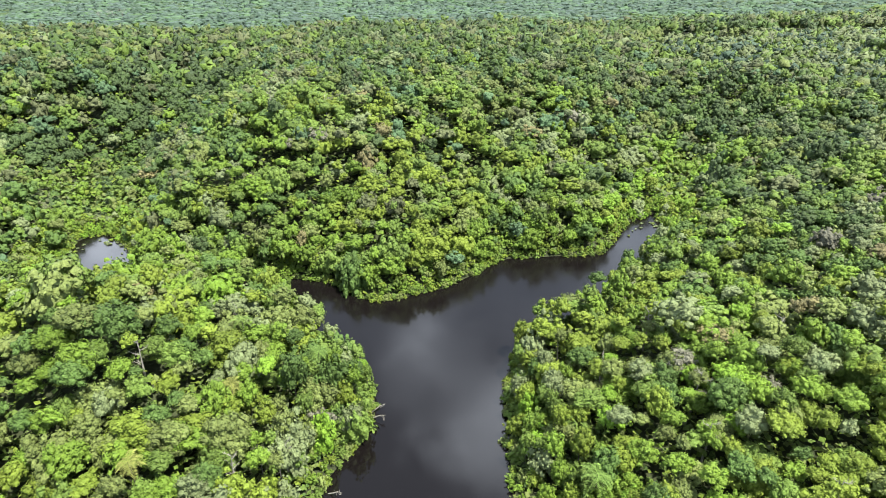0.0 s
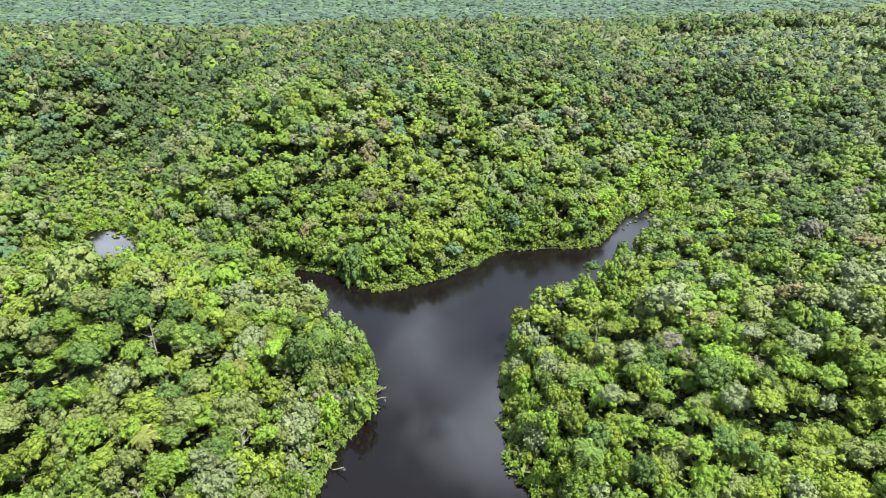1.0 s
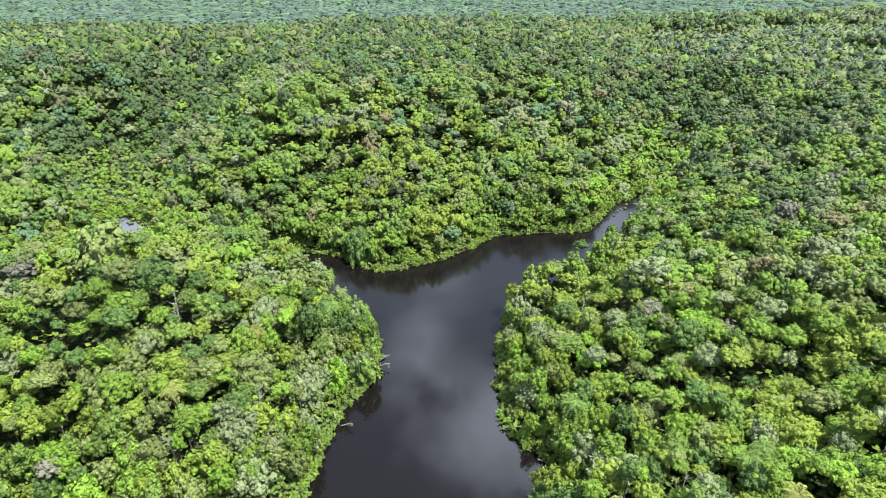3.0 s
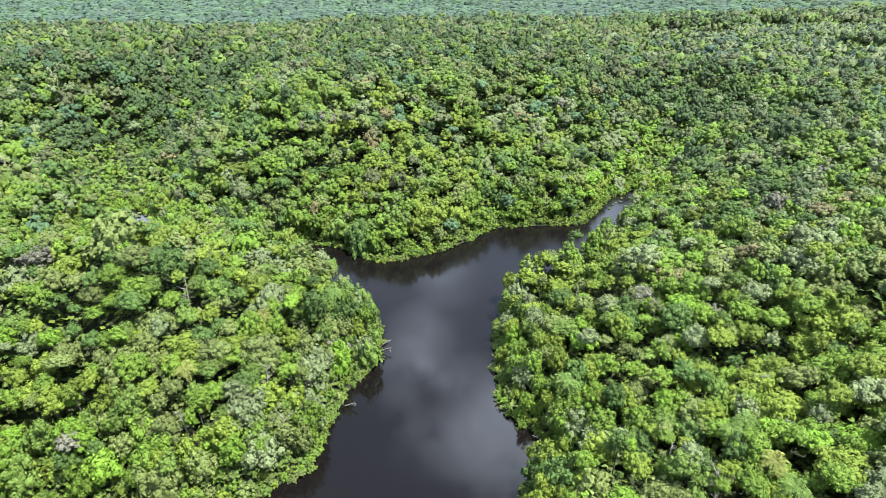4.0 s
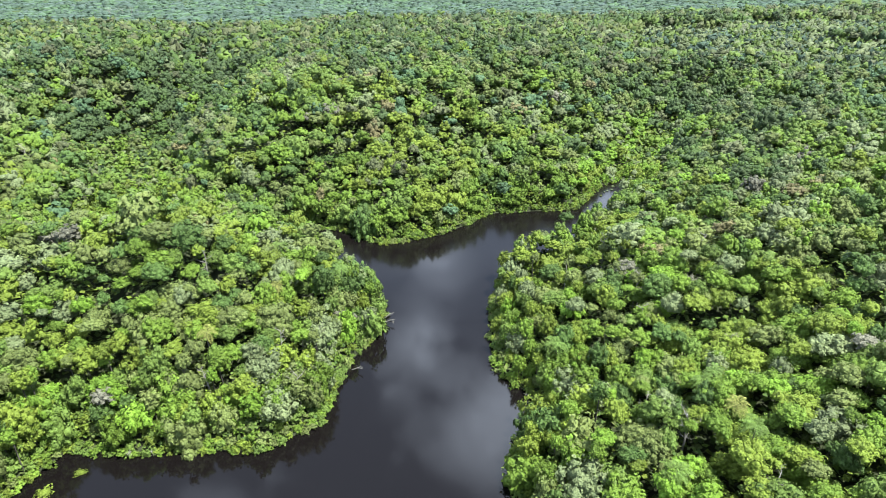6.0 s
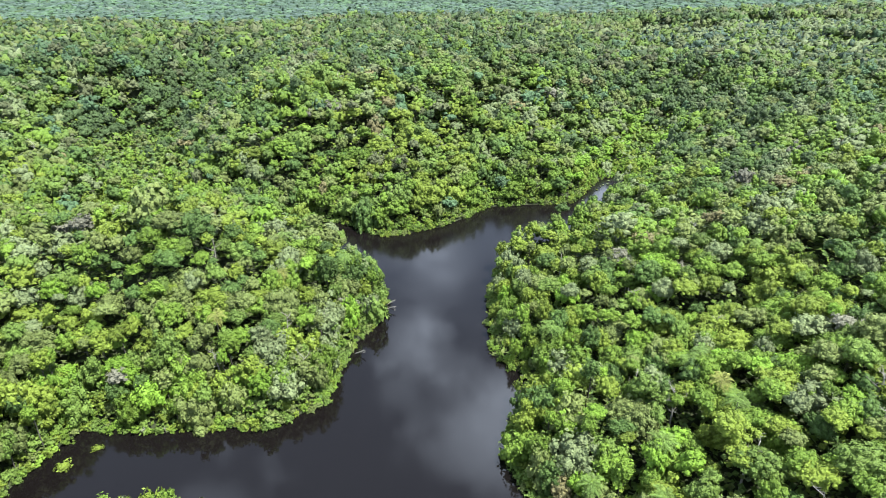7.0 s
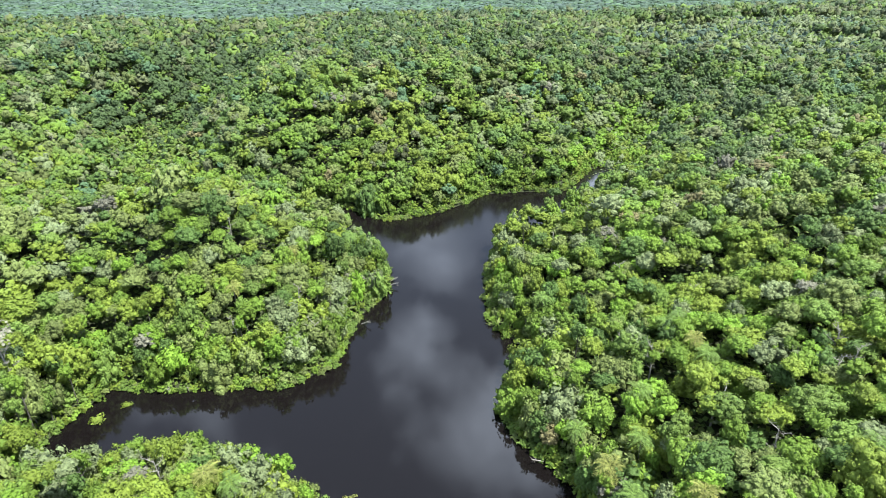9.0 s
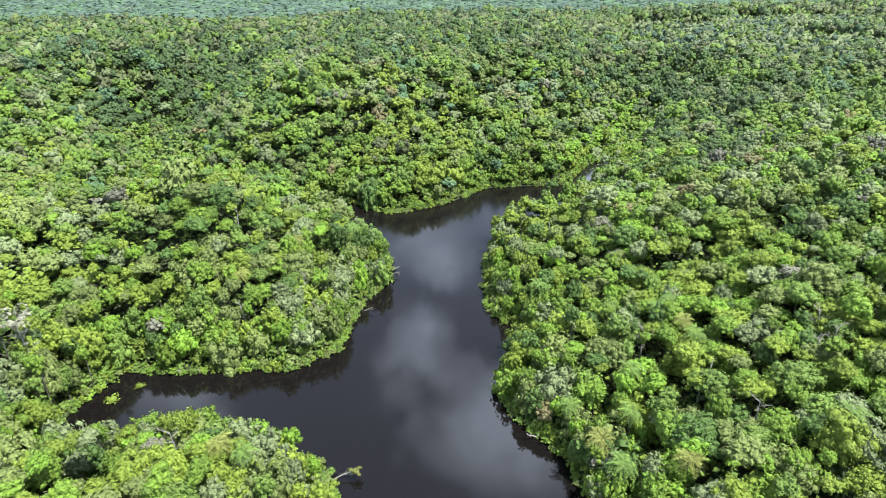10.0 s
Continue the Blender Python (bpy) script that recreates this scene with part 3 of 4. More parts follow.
understory("undergrowth", 0, 200, 1.3)
understory("hill_undergrowth", 200, 480, 2.1)
single = []
for name, near, far, step, leaf, boughs, cover, cells, skin, loose, whole, tuft, bulk, uneven in BANDS:
    x, y, r, d, z = spread_trees(step, lambda a, b: view_side(a, b) & (away(a, b) >= near) & (away(a, b) < far))
    n = len(x)
    h = tall(d, n, x, y)
    # tones vary by chance, and dim with distance: light put into the colour
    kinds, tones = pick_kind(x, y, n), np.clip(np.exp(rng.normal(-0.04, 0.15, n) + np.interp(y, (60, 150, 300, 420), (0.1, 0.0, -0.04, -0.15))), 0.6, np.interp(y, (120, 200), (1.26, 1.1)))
    lobe = (x < -20) & (y < 175) & (rng.random(n) < np.where(y < 45, 0.85, np.where(y < 100, 0.62, 0.3)))
    shoulder = (x < -20) & (y < 190) & (y > 85)
    kinds = np.where(shoulder & (rng.random(n) < 0.75), some(n, "mid_green", "fresh_green", "olive", "yellow_green", "fresh_green", "grey_green", "olive", "deep_green"), kinds)
    kinds = np.where(lobe, some(n, "yellow_green", "yellow_green", "yellow_green", "fresh_green", "lime_green", "fresh_green", "olive", "olive", "mid_green", "grey_green"), kinds)
    grove = (x > 12) & (y < 200) & (rng.random(n) < 0.6)
    kinds = np.where(grove, some(n, "grey_green", "yellow_green", "olive", "lime_green", "fresh_green", "yellow_green", "deep_green", "fresh_green", "mid_green"), kinds)
    kinds = np.where((y < 190) & (kinds == KIND["blue_green"]), some(n, "deep_green", "fresh_green"), kinds)
    # crowns here take dark leaves in place of shade on the slopes
    shady = painted_shade(x, y) * np.where(x < 0, 0.9, 0.6) > rng.random(n)
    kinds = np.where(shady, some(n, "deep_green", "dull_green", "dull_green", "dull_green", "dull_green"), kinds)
    # hill trees swap the brightest greens for duller ones: haze and dimness in colour
    dome = np.exp(-((x + 5) / 100) ** 4 - ((y - 255) / 85) ** 4)
    hills = rng.random(n) < np.clip((y - 150) / 90, 0, 1) * (0.85 - 0.5 * dome)
    kinds = np.where(hills & (kinds == KIND["yellow_green"]), some(n, "mid_green", "olive", "grey_green", "brown_green"), kinds)
    hills &= rng.random(n) < 0.55
    kinds = np.where(hills & (kinds == KIND["fresh_green"]), some(n, "mid_green", "mid_green", "deep_green"), kinds)
    if far > 290:
        low = open_land(x, y)
        h, r = np.where(low, rng.uniform(6.0, 9.0, n), h), np.where(low, r * 0.95, r * np.where(y > ridge(x) + 40, 1.25, 1.0))
        # higher, farther woods get more dark, brownish, grey leaves: haze and dimness painted in
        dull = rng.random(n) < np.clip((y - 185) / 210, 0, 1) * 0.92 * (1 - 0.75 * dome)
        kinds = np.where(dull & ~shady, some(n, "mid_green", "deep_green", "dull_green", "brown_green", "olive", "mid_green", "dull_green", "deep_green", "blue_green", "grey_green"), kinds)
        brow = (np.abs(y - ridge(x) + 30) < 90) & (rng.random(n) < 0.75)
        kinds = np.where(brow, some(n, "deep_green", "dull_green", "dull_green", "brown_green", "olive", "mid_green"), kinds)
        # past the ridge, bluish leaves and evened tones paint haze into the crowns
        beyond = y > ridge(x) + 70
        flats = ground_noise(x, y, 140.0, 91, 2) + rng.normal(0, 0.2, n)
        kinds = np.where(beyond, np.where(flats > -0.2, some(n, "haze_tinted_green", "haze_tinted_green", "haze_tinted_green", "blue_green"), some(n, "blue_green", "dull_green", "haze_tinted_green")), kinds)
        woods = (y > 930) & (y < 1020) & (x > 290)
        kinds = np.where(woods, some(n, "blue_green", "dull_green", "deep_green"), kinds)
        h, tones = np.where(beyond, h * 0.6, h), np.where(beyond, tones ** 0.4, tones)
        kinds = np.where(low, np.where(y < 660, some(n, "grey_green", "haze_tinted_green", "mid_green", "grey_green"), some(n, "haze_tinted_green", "haze_tinted_green", "blue_green")), kinds)
        r = np.where(beyond, r * 1.4, r)
    kinds = np.where((swampy(x, y) > np.where(x > 60, rng.uniform(0.1, 0.45, n), rng.uniform(0.25, 0.8, n))) & ~shady, np.where(x > 0, some(n, "lime_green", "lime_green", "yellow_green", "fresh_green", "grey_green"), some(n, "fresh_green", "mid_green", "olive", "grey_green")), kinds)
    long = rng.uniform(0.85, 1.4, n) * np.where(y > ridge(x) + 70, 0.5, 1.0) * (1 + 0.5 * np.exp(-d / 7))
    sizes = [step * 0.72 * k for k in (0.7, 0.98, 1.4)]
    # a wide crown has more boughs, not larger ones
    shapes = [[crown_shape(max(int(boughs * more) + int(rng.integers(-1, 2)), 3), leaf / s, cover, flat, cells, ragged=loose, whole=whole, skin=skin, tuft=tuft, bulk=bulk * more ** -0.45, uneven=uneven) for flat in (0.85, 0.95, 1.08, 0.75)]
              for s, more in zip(sizes, (0.62, 1.0, 1.7))]
    if near == 0:
        rest = np.ones(n, bool)
        rest[np.argsort(d)[:300]] = False
        single = [(x[i], y[i], z[i], r[i], h[i], kinds[i], long[i] * 1.12) for i in np.nonzero(~rest)[0]]
        x, y, r, d, z, h, kinds, tones, long = (a[rest] for a in (x, y, r, d, z, h, kinds, tones, long))
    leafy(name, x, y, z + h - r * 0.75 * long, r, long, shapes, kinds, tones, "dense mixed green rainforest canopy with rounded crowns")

# low regrowth on the old clearings
x, y, r, d, z = spread_trees(5.6, lambda a, b: view_side(a, b) & (b > 400) & (b < 720))
ok = open_land(x, y)
x, y, r, z = x[ok], y[ok], r[ok], z[ok]
forms = [[crown_shape(4, 0.6, 0.6, f, 2) for f in (0.6, 0.8)]]
leafy("regrowth", x, y, z + rng.uniform(0.8, 2.0, len(x)), r, rng.uniform(0.7, 1.1, len(x)), forms, some(len(x), "mid_green", "mid_green", "haze_tinted_green"), np.exp(rng.normal(0.05, 0.12, len(x))), "low pale green regrowth on an old clearing")

# the trees along the banks, one by one
trunks = [mesh_of("trunk", *limbs(40 + i, 1.0, 0.16, 6, 0.014), BARK) for i in range(4)]
bank_crowns = [crown_shape(28, 0.14, 0.9, flat, 5, low=-0.75, skin=0.62, ragged=0.42, tuft=3) for flat in (0.75, 0.85, 0.95, 1.05, 0.8, 0.9)]
crown_meshes = {}
for x, y, z, r, h, kind, long in single:
    k = int(np.searchsorted(STEPS, kind, side="right"))
    k = min(k, len(KINDS) - 1)
    w = int(rng.integers(0, len(bank_crowns)))
    if (w, k) not in crown_meshes:
        crown_meshes[w, k] = crown_mesh("crown", bank_crowns[w], LEAVES[k])
    tree = tagged(new("tree"), KINDS[k][3] + " broadleaf rainforest tree standing on the river bank", "tree", "trees along the river banks")
    tree.matrix_basis = pose(x, y, z, 0, 0, rng.uniform(0, 360))
    top = h - r * 0.75 * long
    part("trunk", trunks[int(rng.integers(0, 4))], tree, Matrix.Diagonal((h * 0.75, h * 0.75, top + r * 0.3, 1)))
    part("crown", crown_meshes[w, k], tree, Matrix.LocRotScale((0, 0, top), None, (r, r, r * long)))

# shrubs that hang over the waterline
def bank_shrubs():
    gx, gy = np.meshgrid(np.arange(-175, 150, 1.6), np.arange(-20, 300, 1.6))
    x, y = (g.ravel() + rng.uniform(-0.8, 0.8, g.size) for g in (gx, gy))
    d, z = land(x, y)
    ok = (d > -1.0) & (d < 13) & (rng.random(len(x)) < np.where(d < 1.6, 0.9, 0.35 - d * 0.03)) & view_side(x, y)
    ok |= (d > 2.5) & (d < 12) & (rng.random(len(x)) < 0.16) & view_side(x, y)
    x, y, d, z = x[ok], y[ok], d[ok], z[ok]
    r = rng.uniform(1.0, 2.0, len(x)) * (0.9 + 0.11 * np.clip(d, 0, 7))
    return x, y, np.maximum(z, 0) + rng.uniform(0.1, 0.55, len(x)) * np.maximum(d, 0), r


x, y, z, r = bank_shrubs()
shrub_shapes = [crown_shape(10, 0.28, 0.7, f, 3, low=-0.4, tuft=2) for f in (0.8, 0.95, 1.1)]
SHRUB_KINDS = (0, 1, 2, 2, 0, 4, 1, 0)
near = np.argsort(away(x, y))[:280]
rest = np.ones(len(x), bool)
rest[near] = False
shrub_meshes = {}
for i in near:
    w, k = int(rng.integers(0, 3)), SHRUB_KINDS[int(rng.integers(0, 8))]
    if (w, k) not in shrub_meshes:
        shrub_meshes[w, k] = crown_mesh("shrub", shrub_shapes[w], LEAVES[k])
    ob = new("shrub", shrub_meshes[w, k])
    ob.matrix_basis = Matrix.LocRotScale((x[i], y[i], z[i] + r[i] * 0.35), Euler((0, 0, rng.uniform(0, 6.28))), (r[i], r[i], r[i] * rng.uniform(0.8, 1.4)))
    tagged(ob, KINDS[k][3] + " leafy shrub hanging over the waterline", "shrub", "shrubs along the river banks")
STARTS = STEPS - np.array([k[2] for k in KINDS])
kinds = np.array([STARTS[SHRUB_KINDS[int(i)]] + 0.005 for i in rng.integers(0, 8, len(x))])
kinds = np.where(swampy(x, y) > 0.3, some(len(x), "lime_green", "fresh_green", "yellow_green"), kinds)
far_shapes = [crown_shape(8, 0.34, 0.6, f, 2, low=-0.4, tuft=2) for f in (0.8, 0.95, 1.1)]
for name, s, forms in (("riverside_scrub", rest & (away(x, y) < 225), shrub_shapes), ("far_bank_scrub", rest & (away(x, y) >= 225), far_shapes)):
    leafy(name, x[s], y[s], z[s] + r[s] * 0.35, r[s], rng.uniform(0.8, 1.4, s.sum()), [forms], kinds[s], np.exp(rng.normal(0, 0.15, s.sum())), "leafy green scrub along the waterline")

# the forest goes on behind and beside the flight
def under_flight(x, y):
    return (np.abs(x) < 105) & (y > -135) & (y < 60) & ~view_side(x, y)


for name, step, lobes, tuft, cover, keep in (("forest_under_the_flight", 4.6, 10, 3, 0.3, under_flight),
                                             ("forest_behind", 6.8, 6, 2, 0.3, lambda a, b: (np.abs(a) < 190) & (b < 60) & ~view_side(a, b) & ~under_flight(a, b)),
                                             ("outlying_forest", 14.0, 4, 1, 0.3, lambda a, b: (np.abs(a) < 620) & (b < 620) & ((np.abs(a) >= 190) | (b >= 60)) & ~view_side(a, b))):
    x, y, r, d, z = spread_trees(step, keep)
    h = tall(d, len(x), x, y)
    long = rng.uniform(0.8, 1.3, len(x))
    forms = [[crown_shape(lobes, 0.22 if tuft == 3 else 0.5, cover, f, 3, tuft=tuft) for f in (0.7, 0.85, 1.0)]]
    leafy(name, x, y, z + h - r * 0.75 * long, r, long, forms, pick_kind(x, y, len(x)), np.exp(rng.normal(0, 0.15, len(x))), "dense mixed green rainforest canopy with rounded crowns")


# ---- palms, bare trees and small things ----
def frond_mesh(seed, length=4.4):
    """A feather leaf along +x from the origin: an arched midrib with two rows of narrow leaflets."""
    r = random.Random(seed)
    v, f = [], []
    rise, drop = r.uniform(0.5, 0.75), r.uniform(0.9, 1.5)

    def rib(t):
        return Vector((length * t * (1 - 0.12 * t), 0, length * (rise * t - drop * t * t * 0.75)))

    for i in range(5):
        a, c = rib(i / 5), rib((i + 1) / 5)
        w = 0.07 * (1 - i / 6)
        k = len(v)
        v += [a + Vector((0, -w, 0)), a + Vector((0, w, 0)), c + Vector((0, w * 0.8, 0)), c + Vector((0, -w * 0.8, 0))]
        f.append((k, k + 1, k + 2, k + 3))
    for i in range(12):
        t = 0.16 + 0.82 * i / 11
        p = rib(t)
        long = length * 0.24 * math.sin(math.pi * min(1, 0.22 + t * 0.72)) + 0.15
        for side in (-1, 1):
            tip = p + Vector((long * 0.55, side * long, -long * r.uniform(0.2, 0.55)))
            k = len(v)
            v += [p + Vector((-0.09, 0, 0)), p.lerp(tip, 0.55) + Vector((-0.10, 0, 0.05)), tip, p.lerp(tip, 0.5) + Vector((0.13, 0, 0))]
            f.append((k, k + 1, k + 2, k + 3))
    return v, f


PALM_LEAF = leaf_material("palm_leaf", (0.078, 0.128, 0.026))
PALE_PALM_LEAF = leaf_material("sunlit_palm_leaf", (0.125, 0.140, 0.034))
fronds = [[mesh_of("frond", *frond_mesh(s), m) for s in range(3)] for m in (PALM_LEAF, PALE_PALM_LEAF)]
palm_trunks = [mesh_of("trunk", *tube([(0, 0, -0.5), (0.1, 0, 4), (0.3, 0.1, 9), (0.4, 0.1, 13)], [0.2, 0.16, 0.14, 0.12], 8), BARK) for _ in range(1)]


def ground_at(x, y):
    return float(land(np.array([x], float), np.array([y], float))[1][0])


def canopy(x, y):
    """The usual height of the tree tops round a place."""
    d, z = land(np.array([x], float), np.array([y], float))
    spit = -0.2 * (x < -12 and y < 45)
    return float(max(z[0], 0) + (1 - spit) * (8.4 + 5.1 * (1 - math.exp(-max(d[0], 0) / 10))))


def palm(x, y, top, turn, size=1.0, pale=False):
    z = max(ground_at(x, y), 0)
    ob = tagged(new("palm_tree"), ("yellowish" if pale else "green") + " feather-leaved palm rising through the forest canopy", "palm", "palms in the canopy")
    ob.matrix_basis = pose(x, y, z, 0, 0, turn)
    part("trunk", palm_trunks[0], ob, Matrix.Diagonal((1, 1, (top - z) / 13, 1)))
    for i in range(13):
        up = 18 - 52 * (i % 3) / 2 + (i * 37 % 11)
        m = pose(0.4, 0.1, top - z) @ pose(0, 0, 0, 0, -up * 0.7, i * 137.5) @ Matrix.Scale(size * (0.85 + 0.3 * ((i * 29) % 10) / 10), 4)
        part("frond", fronds[pale][i % 3], ob, m)
    return ob


PALMS = [(37, 23, 1.15, 1), (40, 14, 1.1, 0), (52, 10, 1.0, 1), (-48, 16, 1.0, 1), (-42, 13, 0.95, 0), (32, 35, 0.9, 0), (66, 46, 1.0, 0), (84, 12, 1.0, 0),
         (62, 63, 0.9, 0), (-64, 87, 0.95, 1), (-34, 129, 0.9, 0), (-51, 110, 0.8, 1), (33, 89, 1.1, 0), (-55, 135, 0.9, 0), (66, 66, 0.9, 0), (48, 40, 1.0, 0),
         (65, 53, 0.9, 1), (45, 27, 1.0, 0)]
for i, (x, y, size, pale) in enumerate(PALMS):
    palm(x, y, canopy(x, y) + 1.6, i * 67.0, size * 0.85, bool(pale))


def bare_tree(x, y, top, turn, reach, boughs=7, twigs=5, thick=0.014, words="dead leafless tree with pale grey bark standing in the forest", lean=(0, 0), bark=PALE_BARK):
    z = max(ground_at(x, y), -0.5)
    h = top - z
    ob = tagged(new("dead_tree"), words, "dead tree", "bare trees")
    ob.matrix_basis = pose(x, y, z, lean[0], lean[1], turn)
    r = random.Random(int(x * 7 + y * 13))
    t = thick * h
    axis = [Vector((0, 0, -0.8)), Vector((r.uniform(-0.3, 0.3), r.uniform(-0.3, 0.3), h * 0.45)), Vector((r.uniform(-0.8, 0.8), r.uniform(-0.8, 0.8), h * 0.95))]
    trunk = part("trunk", mesh_of("trunk", *tube(axis, [t * 1.3, t, t * 0.25], 8), bark), ob)
    for i in range(boughs):
        k = 0.45 + 0.5 * (i + 0.5) / boughs
        base = axis[1].lerp(axis[2], (k - 0.45) / 0.5)
        w = i * 2.4 + r.uniform(-0.5, 0.5)
        l = reach * r.uniform(0.75, 1.1)
        tip = base + Vector((math.cos(w) * l, math.sin(w) * l, l * r.uniform(0.4, 1.0)))
        mid = base.lerp(tip, 0.5) + Vector((r.uniform(-0.1, 0.1), r.uniform(-0.1, 0.1), -0.06)) * l
        v, f = tube([base, mid, tip], [t * 0.5, t * 0.34, t * 0.12], 5)
        v, f = list(v), list(f)
        for j in range(twigs * 2):
            s = base.lerp(mid, r.uniform(0.4, 1)) if j % 3 == 0 else mid.lerp(tip, r.uniform(0, 1))
            e = s + Vector((r.uniform(-1, 1), r.uniform(-1, 1), r.uniform(-0.1, 1.0))) * l * 0.42
            vv, ff = tube([s, s.lerp(e, 0.5) + Vector((0, 0, 0.05 * l)), e], [t * 0.16, t * 0.1, t * 0.04], 4)
            f += [tuple(q + len(v) for q in face) for face in ff]
            v += vv
        part("branch", mesh_of("branch", v, f, bark), trunk)
    return ob


bare = bare_tree(-114, 54, 28, 20, 3.2, 9, 12, 0.012, "tall pale tree with a thin ashen crown over the river arm")
q = crown_shape(12, 0.2, 0.9, 0.6, 8, low=0.0)
me = crown_mesh("crown", (q[0][81:], q[1][64:] - 81, q[2][64:]), LEAVES[8])
part("crown", me, bare, Matrix.LocRotScale((0, 0, 28 - bare.location.z - 2.2), None, (5.4, 5.4, 5.0)), "thin ashen leaves")


def lone_tree(x, y, top, r, kind, flat=0.8):
    """A tree whose crown stands out from the forest round it."""
    k = [n for n, v in enumerate(KINDS) if v[0] == kind][0]
    z = max(ground_at(x, y), 0)
    ob = tagged(new("tree"), KINDS[k][3] + " tree with a wide crown above the forest canopy", "tree", "trees that stand out of the canopy")
    ob.matrix_basis = pose(x, y, z, 0, 0, x * 37 % 360)
    part("trunk", trunks[int(x) % 4], ob, Matrix.Diagonal((top - z, top - z, top - z - r * 0.5, 1)))
    w = int(abs(x + y)) % len(bank_crowns)
    if (w, k) not in crown_meshes:
        crown_meshes[w, k] = crown_mesh("crown", bank_crowns[w], LEAVES[k])
    part("crown", crown_meshes[w, k], ob, Matrix.LocRotScale((0, 0, top - z - r * flat * 0.85), None, (r, r, r * flat)))


for x, y, r, kind in [(140, 98, 5.0, "ashen"), (100, 66, 3.4, "ashen"), (-118, 123, 4.0, "ashen"), (50, 116, 3.6, "grey_green"), (70, 122, 4.6, "russet"), (138, 153, 5.4, "russet"),
                      (83, 46, 5.2, "grey_green"), (38, 71, 5.6, "grey_green"), (-87, 72, 3.0, "ashen"), (106, 115, 6.0, "grey_green"), (59, 117, 4.0, "ashen"), (11, 226, 5.0, "olive"),
                      (52, 25, 3.6, "grey_green"), (-57, 262, 5.0, "ashen"), (71, 320, 5.5, "ashen"), (-63, 17, 2.4, "ashen"), (-40, 20, 3.2, "grey_green"), (95, 69, 5.0, "grey_green"),
                      (-236, 309, 7.5, "yellow_green"), (-235, 384, 7.0, "blue_green"), (-186, 478, 8.0, "blue_green"), (-29, 274, 5.5, "russet"), (-146, 276, 4.5, "russet"), (96, 92, 6.0, "yellow_green"),
                      (72, 233, 3.2, "lime_green"), (66, 228, 2.6, "lime_green"), (78, 253, 5.0, "lime_green"), (73, 246, 4.4, "lime_green"), (86, 264, 4.2, "lime_green"),
                      (104, 276, 3.6, "yellow_green"), (38, 227, 5.2, "fresh_green"), (121, 320, 5.0, "lime_green")]:
    lone_tree(x, y, canopy(x, y) + 1.0, r, kind)
for i, (x, y, reach) in enumerate([(-57, 287, 3.0), (-205, 235, 3.0), (236, 690, 7.0), (-538, 985, 7.0), (-526, 990, 7.5), (-515, 984, 6.5), (-505, 992, 7.0), (-531, 975, 6.0), (-38, 78, 2.6), (95, 45, 3.0), (55, 52, 2.6), (91, 36, 2.4), (96, 39, 2.0), (64, 34, 2.6), (81, 5, 2.2), (-59, 141, 1.6), (60, 165, 3.0), (60, 109, 2.6), (-49, 115, 1.8),
                                        (-85, 293, 2.4), (287, 540, 5.0), (-36, 98, 2.0), (70, 20, 2.2), (-60, 20, 2.0),
                                        (48, 60, 2.0), (75, 78, 2.4), (58, 96, 1.8), (101, 62, 2.6), (41, 122, 1.8), (57, 136, 2.2), (83, 121, 2.4), (-46, 92, 1.8), (-72, 112, 2.2), (-62, 77, 1.6)]):
    bare_tree(x, y, canopy(x, y) + 2.5, i * 50, reach)


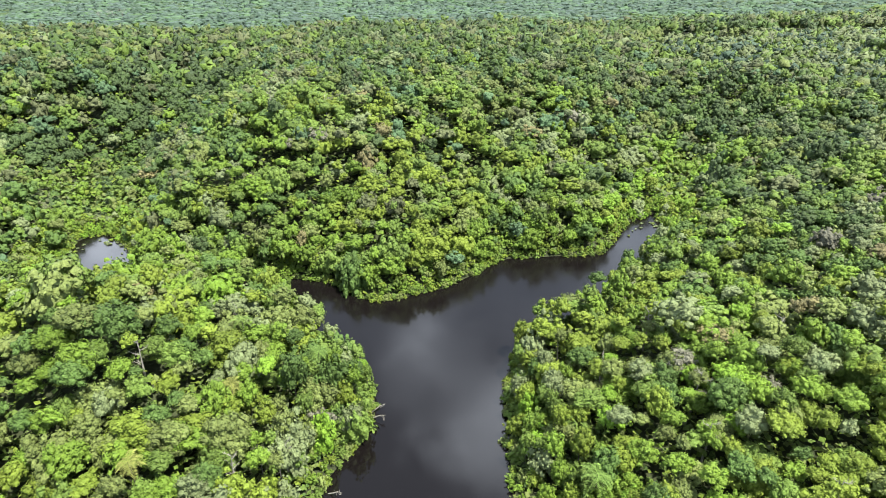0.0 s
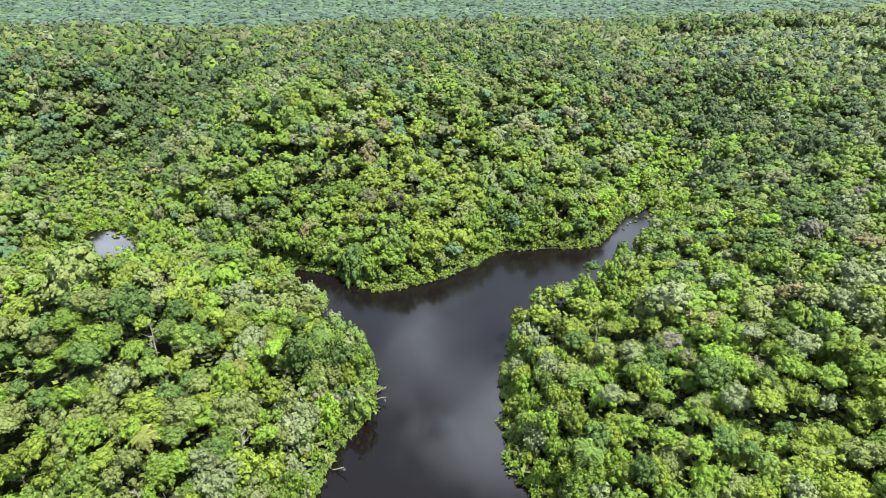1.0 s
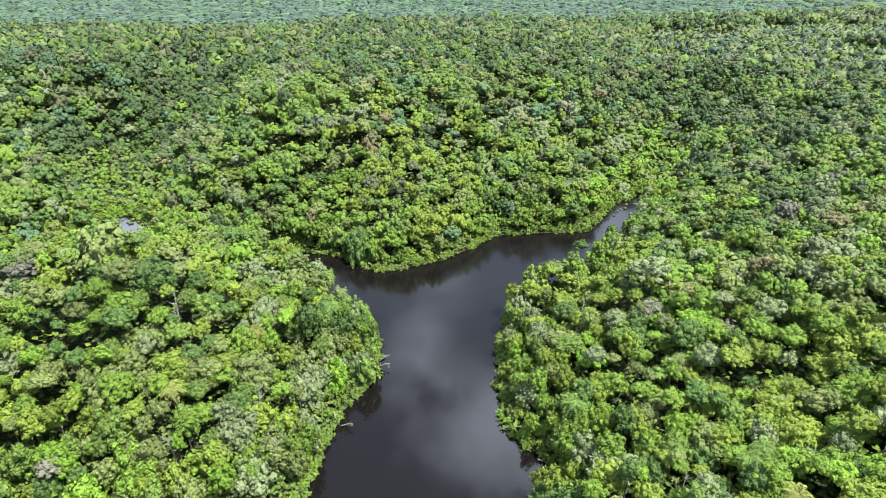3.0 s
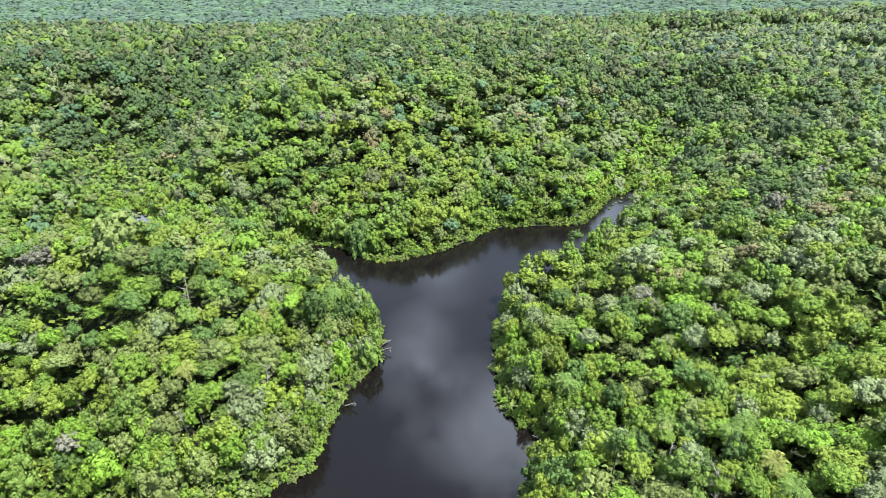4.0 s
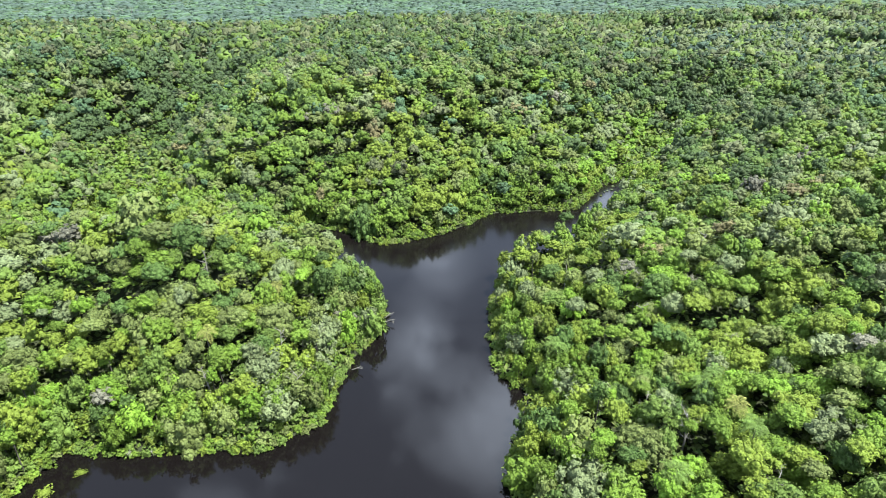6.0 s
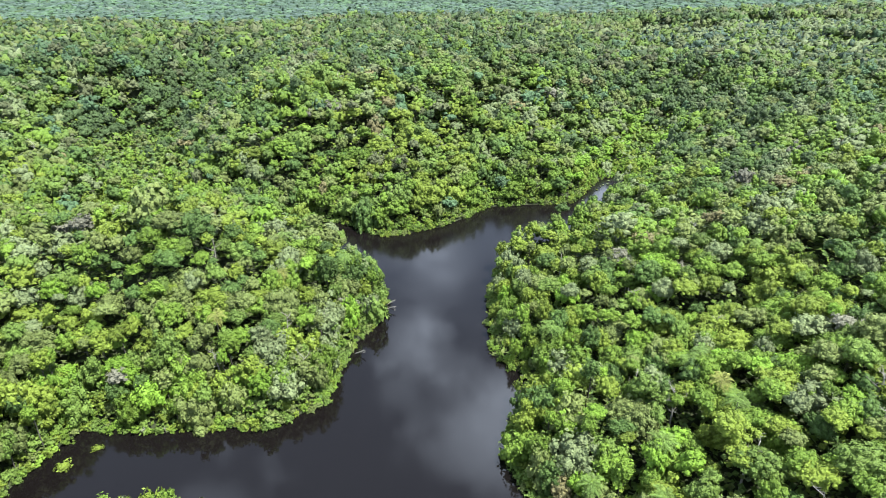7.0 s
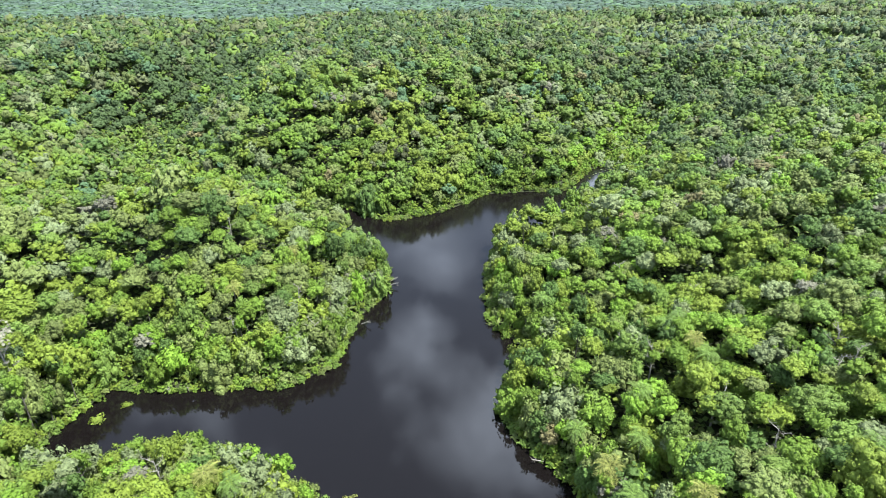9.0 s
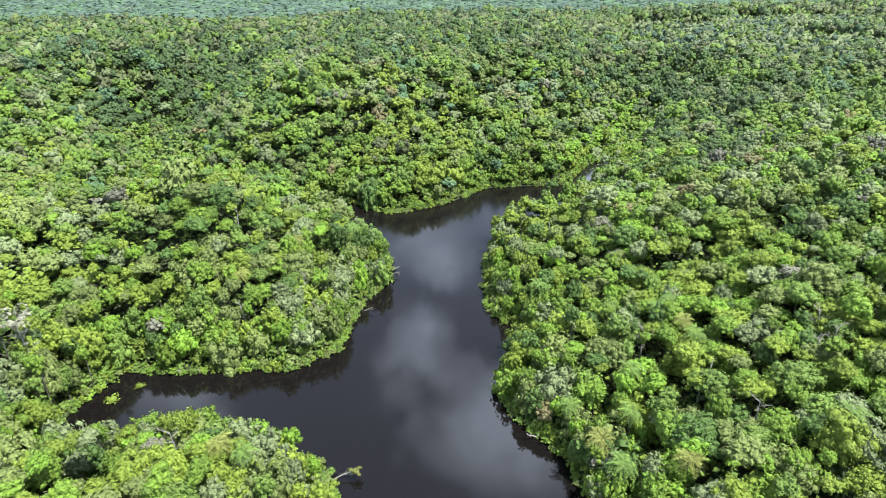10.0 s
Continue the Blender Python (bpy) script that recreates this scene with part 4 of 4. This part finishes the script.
def snag(x, y, turn, length, tuft=False):
    """A dead branch reaching out over the water from the bank, with its twigs."""
    ob = tagged(new("snag"), "leaning branch with a tuft of pale leaves over the water" if tuft else "bare grey branch reaching out over the water", "branch", "snags on the banks")
    ob.matrix_basis = pose(x, y, 0, 0, 0, turn)
    r = random.Random(int(x + y * 3))
    v, f = tube([(-2, 0, -0.6), (0, 0, 0.7), (length * 0.5, 0.2, 1.6), (length, 0, 2.2)], [0.2, 0.16, 0.11, 0.04], 7)
    v, f = list(v), list(f)
    for _ in range(11):
        s = Vector((length * r.uniform(0.2, 0.95), 0.1, r.uniform(1.0, 2.0)))
        e = s + Vector((r.uniform(-0.3, 1), r.uniform(-1, 1), r.uniform(-0.3, 0.9))) * length * 0.3
        vv, ff = tube([s, e], [0.05, 0.015], 4)
        f += [tuple(q + len(v) for q in face) for face in ff]
        v += vv
    part("branch", mesh_of("branch", v, f, PALE_BARK), ob)
    if tuft:
        me = crown_mesh("leaves", crown_shape(5, 0.35, 1.0, 0.7, 4, low=-0.6), PALE_PALM_LEAF)
        part("leaves", me, ob, Matrix.LocRotScale((length + 0.6, 0, 2.3), None, (1.7, 1.5, 1.2)), "pale yellow-green leaves")


snag(17.8, 56, 175, 3.0)
snag(-19, 122, -10, 3.5)
snag(-19, 125, 15, 3.0)
snag(-26, 97, -25, 2.6)
snag(-25.5, 23.0, 8, 4.2, True)
snag(-79, 64.5, -80, 2.8)
snag(-74, 64.5, -60, 2.4)
snag(26, 84, 190, 2.4)
snag(24.5, 36, 200, 2.4)

# two low bushes that stand in the water of the side arm, and half-drowned tufts in the pond and the narrow arm
bush_shapes = [crown_shape(7, 0.24, 0.9, 0.5, 5, low=-0.2) for _ in range(3)]
bush_meshes = [[crown_mesh("bush", s, LEAVES[k]) for s in bush_shapes] for k in (1, 5)]


def water_bush(x, y, r, wide, pale=0):
    ob = tagged(new("water_bush", bush_meshes[pale][int(x * 3) % 3]), ("pale grey-green" if pale else "bright yellow-green") + " bush standing in the black water", "bush", "bushes in the water")
    ob.matrix_basis = Matrix.LocRotScale((x, y, 0.25), Euler((0, 0, 0.5 + x)), (r * wide, r, r))


water_bush(-94, 52, 1.9, 1.3)
water_bush(-88.5, 58, 1.25, 1.5)
for i in range(75):
    x, y = (rng.normal(-151, 4.5), rng.normal(227, 5)) if i < 25 else (rng.uniform(-157, -126), rng.uniform(208, 238)) if i < 45 else (rng.uniform(78, 108), rng.uniform(230, 258))
    if -7 < land(np.array([x]), np.array([y]))[0][0] < -0.6:
        water_bush(x, y, rng.uniform(0.35, 1.15), 1.3, int(i % 3 > 0))
